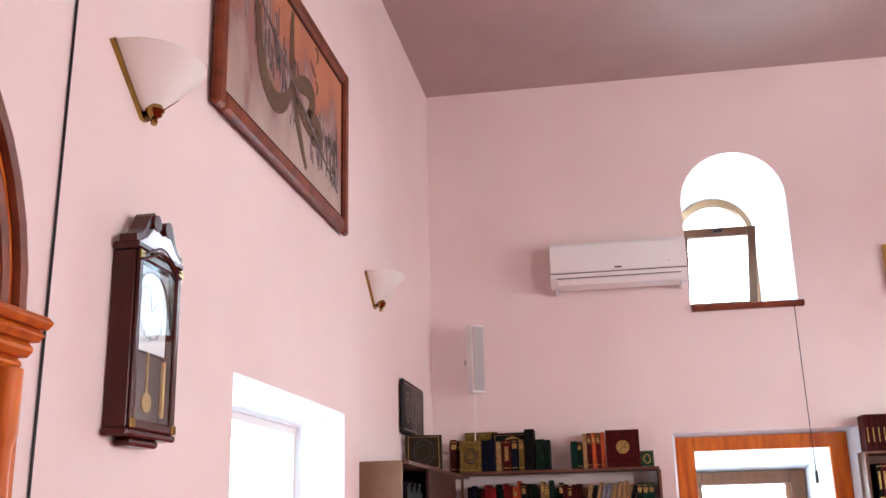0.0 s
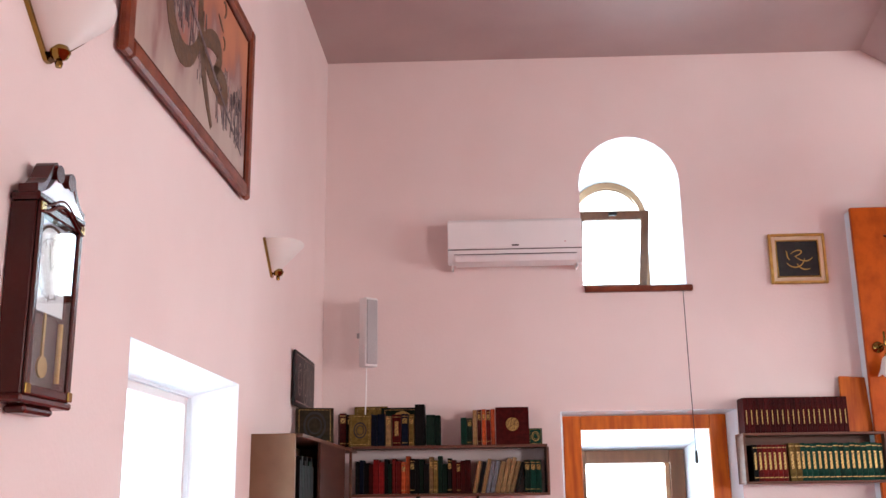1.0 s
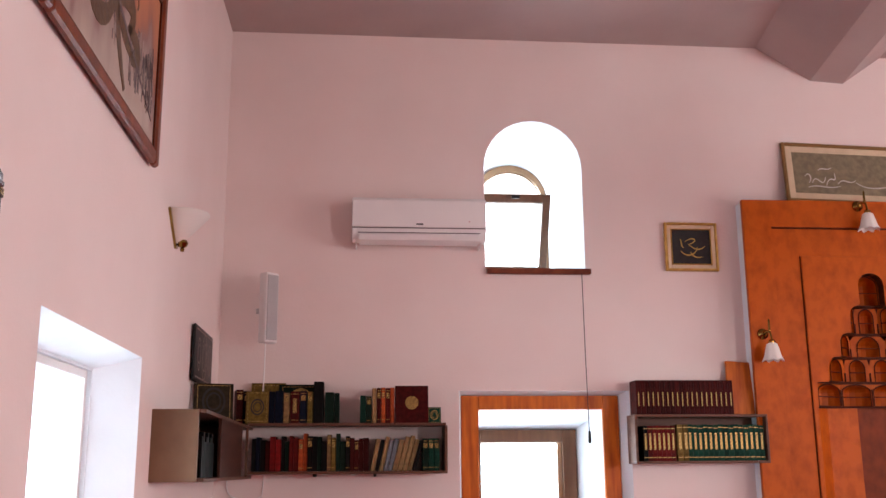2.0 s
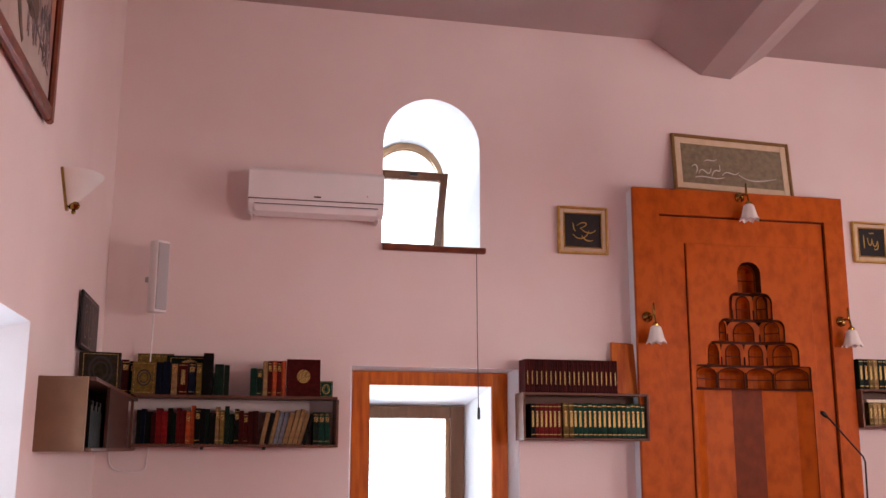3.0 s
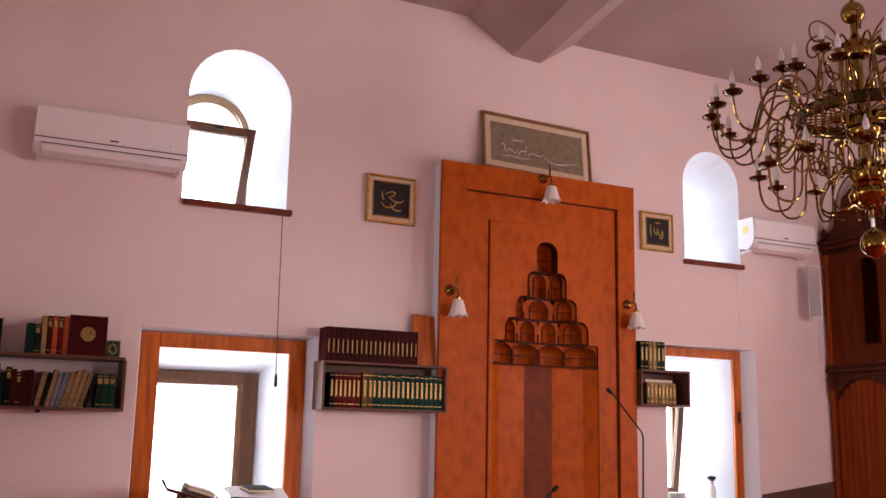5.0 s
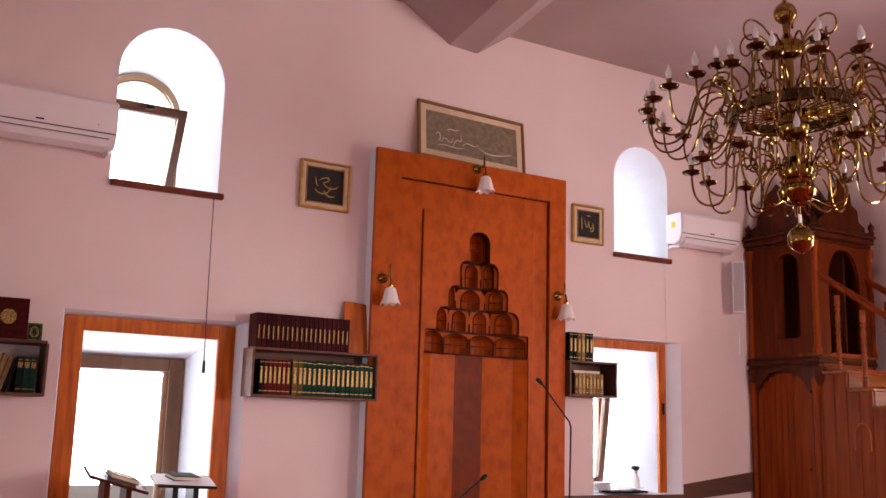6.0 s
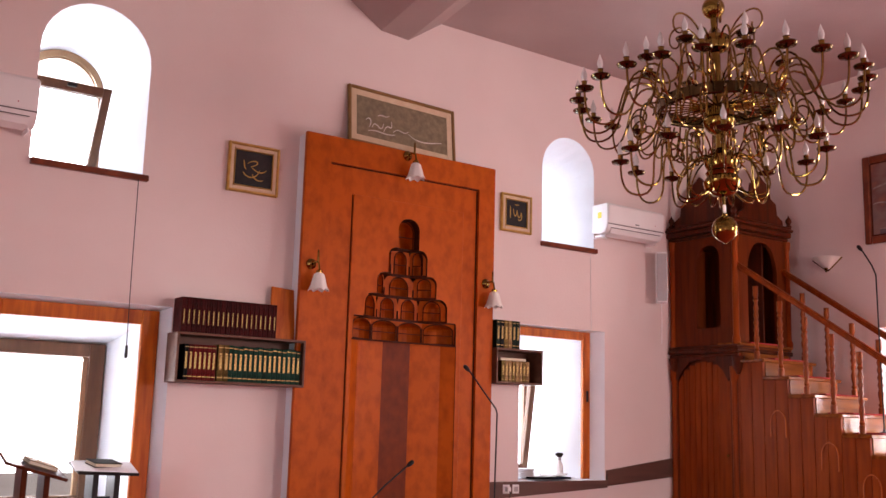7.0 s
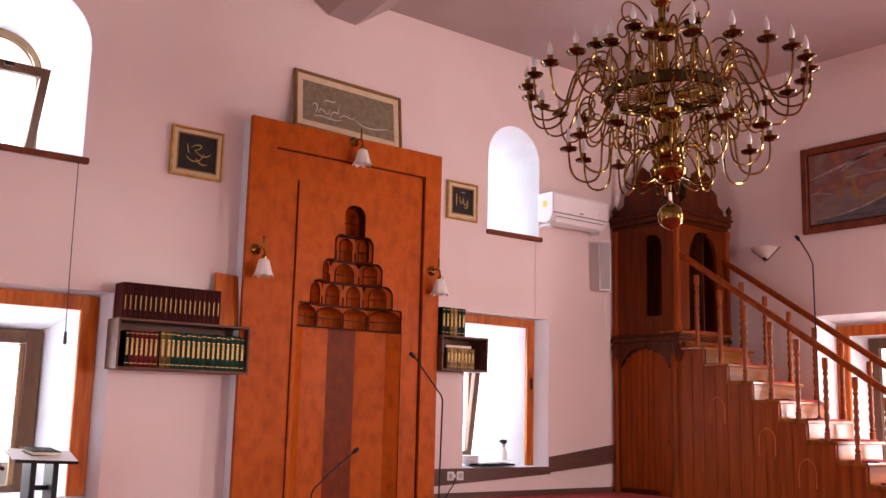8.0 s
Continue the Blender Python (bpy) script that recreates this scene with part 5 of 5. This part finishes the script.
def pointed(c, hw, z0, zs, rise, n=8):
    """Outline of a pointed arch as (u, z) pairs."""
    right = [(c + hw * math.cos(t) ** 0.8, zs + rise * math.sin(t) ** 1.15) for t in [math.pi / 2 * i / n for i in range(n + 1)]]
    return [(c - hw, z0), (c + hw, z0)] + right + [(2 * c - u, z) for u, z in right[::-1][1:]]


# lower stage with a boarded panel under an arched head
part("lower_core", box(PX + 0.03, PE - 0.02, PY + 0.02, -0.004, FLOOR, 1.50), CHERRY_D, mb)
for k in range(9):
    y0 = PY + 0.10 + k * 0.0755
    top = 1.20 + 0.20 * math.sin(math.pi * (k + 0.5) / 9) ** 0.7
    part("board", box(PX + 0.012, PX + 0.03, y0 + 0.0015, y0 + 0.074, FLOOR + 0.05, top, 0.005), CHERRY, mb)
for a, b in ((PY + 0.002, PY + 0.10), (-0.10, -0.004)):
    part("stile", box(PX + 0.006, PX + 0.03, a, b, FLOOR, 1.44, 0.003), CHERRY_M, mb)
for y in (PY + 0.045, -0.05):
    part("pilaster", lathe([(0.04, 0), (0.042, 0.10), (0.03, 0.12), (0.032, 0.70), (0.036, 0.72), (0.03, 0.74), (0.032, 1.25), (0.045, 1.30), (0.05, 1.42)], (PX + 0.012, y, FLOOR), n=14), CHERRY, mb, smooth=True)
for s in (-1, 1):
    c = (PY - 0.0) / 2
    pts = [(c + s * 0.40, 1.28), (c + s * 0.40, 1.50), (c, 1.50), (c, 1.43), (c + s * 0.16, 1.40), (c + s * 0.27, 1.30), (c + s * 0.33, 1.20)]
    part("arch_spandrel", prism_x(pts, PX - 0.012, PX + 0.012), CHERRY_D, mb)
for z0, z1, o in ((1.44, 1.48, 0.02), (1.48, 1.525, 0.045), (1.525, 1.56, 0.03)):
    part("middle_cornice", box(PX - o, PE + 0.0, PY - o, -0.003, z0, z1, 0.01), CHERRY_D, mb)
for y in (PY - 0.005, -0.06):
    part("corbel", lathe([(0.02, 1.26), (0.05, 1.32), (0.06, 1.40), (0.07, 1.44)], (PX + 0.01, y, 0), n=12), CHERRY_D, mb, smooth=True)
# upper stage, hollow, with arched openings
cut_in = box(PX + 0.045, PE - 0.045, PY + 0.045, -0.06, 1.565, 2.66)
op_w = prism_x(pointed(-0.53, 0.155, 1.74, 2.44, 0.16), PX - 0.2, PX + 0.2)
op_s = prism_y(pointed(PX + 0.43, 0.235, 1.57, 2.32, 0.32), PY - 0.2, PY + 0.2)
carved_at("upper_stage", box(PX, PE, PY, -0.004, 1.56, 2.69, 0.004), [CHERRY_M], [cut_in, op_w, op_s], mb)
# dark sheet added in the hollow to stand in for its shade
part("inner_lining", box(PX + 0.5, PX + 0.52, PY + 0.06, -0.07, 1.57, 2.64), CHERRY_D, mb)
for x, y in ((PX + 0.004, PY + 0.004), (PX + 0.004, -0.05), (PE - 0.004, PY + 0.004)):
    part("corner_post", lathe([(0.04, 1.56), (0.042, 1.62), (0.03, 1.65), (0.033, 2.1), (0.03, 2.58), (0.042, 2.62), (0.045, 2.69)], (x, y, 0), n=14), CHERRY, mb, smooth=True)
for z0, z1, o in ((2.69, 2.73, 0.02), (2.73, 2.79, 0.05), (2.79, 2.825, 0.07), (2.825, 2.85, 0.055)):
    part("top_cornice", box(PX - o, PE + o * 0.6, PY - o, -0.003, z0, z1, 0.012), CHERRY_D, mb)
for x, y in ((PX - 0.02, PY - 0.02), (PX - 0.02, -0.06), (PE + 0.02, PY - 0.02)):
    part("finial", lathe([(0.03, 0), (0.032, 0.015), (0.018, 0.03), (0.034, 0.06), (0.03, 0.085), (0.01, 0.11), (0.003, 0.13)], (x, y, 2.85), n=14), CHERRY_D, mb, smooth=True)
def ogee(c, hw, z0, h):
    q = [(-1, 0), (-0.98, 0.12), (-0.74, 0.22), (-0.70, 0.45), (-0.46, 0.55), (-0.40, 0.80), (-0.16, 0.90), (0, 1.0)]
    return [(c + hw * a, z0 + h * b) for a, b in q] + [(c - hw * a, z0 + h * b) for a, b in q[::-1][1:]]
part("crest", prism_x(ogee(-0.44, 0.36, 2.85, 0.50), PX - 0.01, PX + 0.02), CHERRY_D, mb)
part("crest", prism_y(ogee(PX + 0.42, 0.36, 2.85, 0.50), PY - 0.01, PY + 0.02), CHERRY_D, mb)
part("roof", lathe([(0.40, 0), (0.36, 0.08), (0.28, 0.3), (0.16, 0.5), (0.05, 0.66), (0.03, 0.75), (0.004, 0.85)], (PX + 0.42, -0.44, 2.84), n=8), CHERRY_D, mb, smooth=True)

# stair
NOSE = [(-0.92 - 0.274 * k, 1.576 - 0.173 * k) for k in range(10)]
for k, (y, z) in enumerate(NOSE):
    top = max(z - 0.032, FLOOR + 0.02)
    for m in range(2):
        ya = y + 0.018 + 0.137 * m
        part("side_board", box(PX + 0.010, PX + 0.045, ya + 0.0012, ya + 0.1358, FLOOR, top, 0.003), CHERRY, mb)
    part("side_board", box(PE - 0.07, PE - 0.04, y + 0.0195, y + 0.2905, FLOOR, top, 0.003), CHERRY, mb)
BALUSTER = [(0.027, 0), (0.028, 0.07), (0.017, 0.08), (0.027, 0.10), (0.015, 0.12), (0.023, 0.17), (0.027, 0.21), (0.017, 0.25), (0.027, 0.285), (0.017, 0.32), (0.027, 0.355), (0.017, 0.39), (0.027, 0.425), (0.018, 0.46), (0.026, 0.50), (0.015, 0.555), (0.027, 0.58), (0.017, 0.60), (0.027, 0.63), (0.026, 0.72)]
bal = {}
for side, x in ((0, PX + 0.035), (1, PE - 0.06)):
    bal[side] = finish(lathe(BALUSTER, (0, 0, 0), n=14), BALWOOD, "baluster", smooth=True)
RED = material("red_stair_carpet", (0.45, 0.02, 0.025), 0.95, color2=(0.33, 0.012, 0.015), scale=40, bump=0.4, fine=260)
for k, (y, z) in enumerate(NOSE):
    part("tread", box(PX - 0.02, PE - 0.03, y - 0.02, y + 0.27, z - 0.032, z, 0.006), VARNISH, mb)
    part("riser", box(PX + 0.045, PE - 0.07, y + 0.012, y + 0.026, z - 0.205, z - 0.032), VARNISH, mb, "glossy varnished riser")
    part("carpet_pad", box(PX + 0.16, PE - 0.16, y - 0.012, y + 0.255, z + 0.001, z + 0.014, 0.004), RED, mb, "red carpet pad")
    for side, x in ((0, PX + 0.035), (1, PE - 0.06)):
        o = new("baluster", bal[side])
        o.parent = mb
        o.location = Vector((x, y + 0.10, z)) - origin[mb]
for x in (PX + 0.035, PE - 0.06):
    a, b = (-0.92 + 0.06, 1.576 + 0.80), (NOSE[-1][0], NOSE[-1][1] + 0.695)
    pts = [(a[0], a[1] - 0.03), (a[0], a[1] + 0.035), (b[0], b[1] + 0.035), (b[0], b[1] - 0.03)]
    bm = prism_x(pts, x - 0.032, x + 0.032)
    bmesh.ops.bevel(bm, geom=bm.edges[:], offset=0.012, segments=2, affect="EDGES")
    part("handrail", bm, CHERRY, mb, smooth=True)
for y, z in ((-1.34, 0.66), (-1.88, 0.38), (-2.28, 0.12)):
    pts = [(PX + 0.002, y - 0.085, z)] + [(PX + 0.002, y - 0.085 * math.cos(t), z + 0.13 + 0.12 * math.sin(t)) for t in [math.pi * i / 12 for i in range(13)]] + [(PX + 0.002, y + 0.085, z)]
    part("arch_inlay", tube(pts, 0.006, n=6), TRIM, mb, "orange wooden arch moulding")
part("door_knob", lathe([(0.006, 0), (0.014, 0.01), (0.014, 0.02), (0.004, 0.028)], (PX - 0.004, PY + 0.13, 0.45), n=10), BRASS, mb)

# ---- microphones ----
def microphone(name, pts, base, label, foot=0.11):
    m = thing(name, base, label, "microphone", "gooseneck microphones")
    part("gooseneck", tube(pts[:-1] + [pts[-1]], 0.007, n=8), IRON, m, smooth=True)
    d = (Vector(pts[0]) - Vector(pts[1])).normalized()
    p = Vector(pts[0])
    part("capsule", tube([p - d * 0.01, p, p + d * 0.02, p + d * 0.05, p + d * 0.06], [0.008, 0.014, 0.018, 0.017, 0.008], n=12), IRON, m, smooth=True)
    part("base", lathe([(foot, 0), (foot, 0.012), (foot * 0.6, 0.022), (0.012, 0.03), (0.010, 0.05)], base, n=20), IRON, m, smooth=True)


microphone("microphone_stand", [(5.575, -0.6, 1.15), (5.60, -0.6, 1.13), (5.72, -0.6, 1.00), (5.87, -0.6, 0.84), (5.885, -0.6, 0.80), (5.875, -0.6, 0.3), (5.868, -0.6, FLOOR + 0.02)], (5.868, -0.6, FLOOR), "slim black gooseneck microphone on a floor stand", 0.12)
microphone("microphone_stand", [(5.005, -0.6, 0.37), (4.97, -0.6, 0.345), (4.80, -0.6, 0.22), (4.66, -0.6, 0.10), (4.64, -0.6, 0.06), (4.635, -0.6, FLOOR + 0.02)], (4.635, -0.6, FLOOR), "short black gooseneck microphone on the floor before the niche", 0.07)
microphone("microphone_stand", [(9.05, -2.03, 2.41), (9.05, -2.05, 2.385), (9.05, -2.13, 2.25), (9.05, -2.165, 2.16), (9.05, -2.17, 1.5), (9.05, -2.175, 0.9), (9.05, -2.175, 0.722)], (9.05, -2.175, 0.709), "tall black gooseneck microphone standing on the pulpit stair", 0.06)

# ---- reading stands before the low window ----
def reading_stand(x, y, z, label, lean, mat):
    s = thing("reading_stand", (x, y, FLOOR), label, "reading stand", "reading stands")
    bm = box(x - 0.2, x + 0.2, y - 0.15, y + 0.15, z - 0.012, z + 0.008, 0.004)
    bmesh.ops.rotate(bm, cent=(x, y, z), matrix=Matrix.Rotation(radians(lean), 3, "Y") @ Matrix.Rotation(radians(10), 3, "X"), verts=bm.verts)
    part("desk_top", bm, mat, s)
    for dx in (-0.07, 0.07):
        part("leg", box(x + dx - 0.018, x + dx + 0.018, y - 0.10, y + 0.10, FLOOR + 0.03, z - 0.02 - 0.3 * dx * (1 if lean > 5 else 0), 0.006), mat, s)
    part("cross_bar", box(x - 0.055, x + 0.055, y - 0.02, y + 0.02, FLOOR + 0.22, FLOOR + 0.25, 0.004), mat, s)
    part("foot", box(x - 0.13, x + 0.13, y - 0.12, y + 0.12, FLOOR, FLOOR + 0.03, 0.008), mat, s)
    return s


reading_stand(2.21, -0.5, 0.365, "low brown wooden reading stand with a sloping top", 16, CHERRY_D)
reading_stand(2.655, -0.5, 0.352, "low dark reading stand covered with white paper", 2, IRON)
def lying_book(x, y, z, rot, mat, label):
    b = thing("book", (0, 0, 0), label, "book")
    part("cover", box(-0.1, 0.1, -0.07, 0.07, 0, 0.006, 0.002), mat, b)
    part("pages", box(-0.095, 0.095, -0.065, 0.065, 0.006, 0.026), PAPER, b)
    part("upper_cover", box(-0.1, 0.1, -0.07, 0.07, 0.026, 0.031, 0.002), mat, b)
    b.matrix_basis = pose(x, y, z, *rot)
lying_book(2.245, -0.5, 0.368, (10, 16, 8), C_TAN, "tan closed book lying on a reading stand")
pp = solid("paper", box(2.46, 2.86, -0.66, -0.36, 0.0, 0.004), WHITEP, "white sheet draped on the dark reading stand", "paper")
pp.matrix_basis = pose(2.655, -0.5, 0.3625, 10, 2, -6)
lying_book(2.66, -0.47, 0.368, (10, 2, 14), C_BLACK, "black closed book lying on white paper")

# ---- clutter on the sill of the second low window ----
SZ = 0.205
for k, (x, y, r) in enumerate(((6.86, 0.20, 0.10), (6.86, 0.20, 0.098), (6.865, 0.2, 0.097), (6.86, 0.205, 0.095), (6.86, 0.2, 0.096))):
    solid("plate", lathe([(0.05, 0), (0.055, 0.006), (r, 0.022), (r, 0.026), (0.05, 0.012)], (x, y, SZ + 0.001 + k * 0.016), n=24), PLASTIC, "white plate in a stack on the window sill", "plate", group="stacked plates", smooth=True)
random.seed(8)
for k in range(5):
    q = solid("paper", box(-0.11, 0.11, -0.07, 0.07, 0, 0.006 + 0.003 * (k % 3), 0.002), WHITEP, "white papers lying loose on the window sill", "paper")
    q.matrix_basis = pose(6.98 + 0.075 * k, 0.10 + 0.05 * (k % 3), SZ + 0.002 + 0.012 * (k % 4), random.uniform(-4, 4), random.uniform(-5, 5), random.uniform(0, 90))
sb = thing("spray_bottle", (7.27, 0.18, SZ), "clear plastic spray bottle with a dark trigger", "bottle")
part("bottle", lathe([(0.034, 0), (0.036, 0.01), (0.036, 0.11), (0.028, 0.14), (0.013, 0.16), (0.013, 0.175)], (7.27, 0.18, SZ + 0.001), n=18), PLASTIC, sb, smooth=True)
part("neck", lathe([(0.015, 0.17), (0.015, 0.2)], (7.27, 0.18, SZ), n=12), GREYP, sb)
part("trigger_head", prism_y([(7.225, SZ + 0.215), (7.225, SZ + 0.235), (7.25, SZ + 0.245), (7.30, SZ + 0.24), (7.31, SZ + 0.225), (7.285, SZ + 0.2), (7.255, SZ + 0.2), (7.245, SZ + 0.21)], 0.168, 0.192), IRON, sb, "dark trigger head")
for k, m in enumerate((C_BLACK, C_BLUE)):
    b = solid("book", box(-0.12, 0.12, -0.08, 0.08, 0, 0.018, 0.003), m, "dark closed book lying flat on the window sill", "book")
    b.matrix_basis = pose(6.93 + 0.2 * k, 0.06, SZ + 0.001, 0, 0, 8 * k - 4)
# sockets
for x in (6.44, 6.55):
    so = thing("socket", (x, -0.03, 0.1), "white wall socket on the dark band", "wall socket", "wall sockets")
    part("plate", box(x - 0.04, x + 0.04, -0.042, -0.031, 0.085, 0.165, 0.006), PLASTIC, so)
    part("recess", box(x - 0.022, x + 0.022, -0.0435, -0.042, 0.103, 0.147, 0.004), GREYP, so)
plug = thing("power_plug", (6.45, -0.06, 0.1), "white plug with a black lead in the socket", "plug")
part("plug_body", box(6.425, 6.465, -0.085, -0.043, 0.105, 0.145, 0.008), PLASTIC, plug)
part("lead", tube(bezier((6.445, -0.08, 0.11), (6.45, -0.12, 0.05), (6.40, -0.06, 0.02), (6.38, -0.05, FLOOR + 0.01)), 0.005, n=6), IRON, plug)
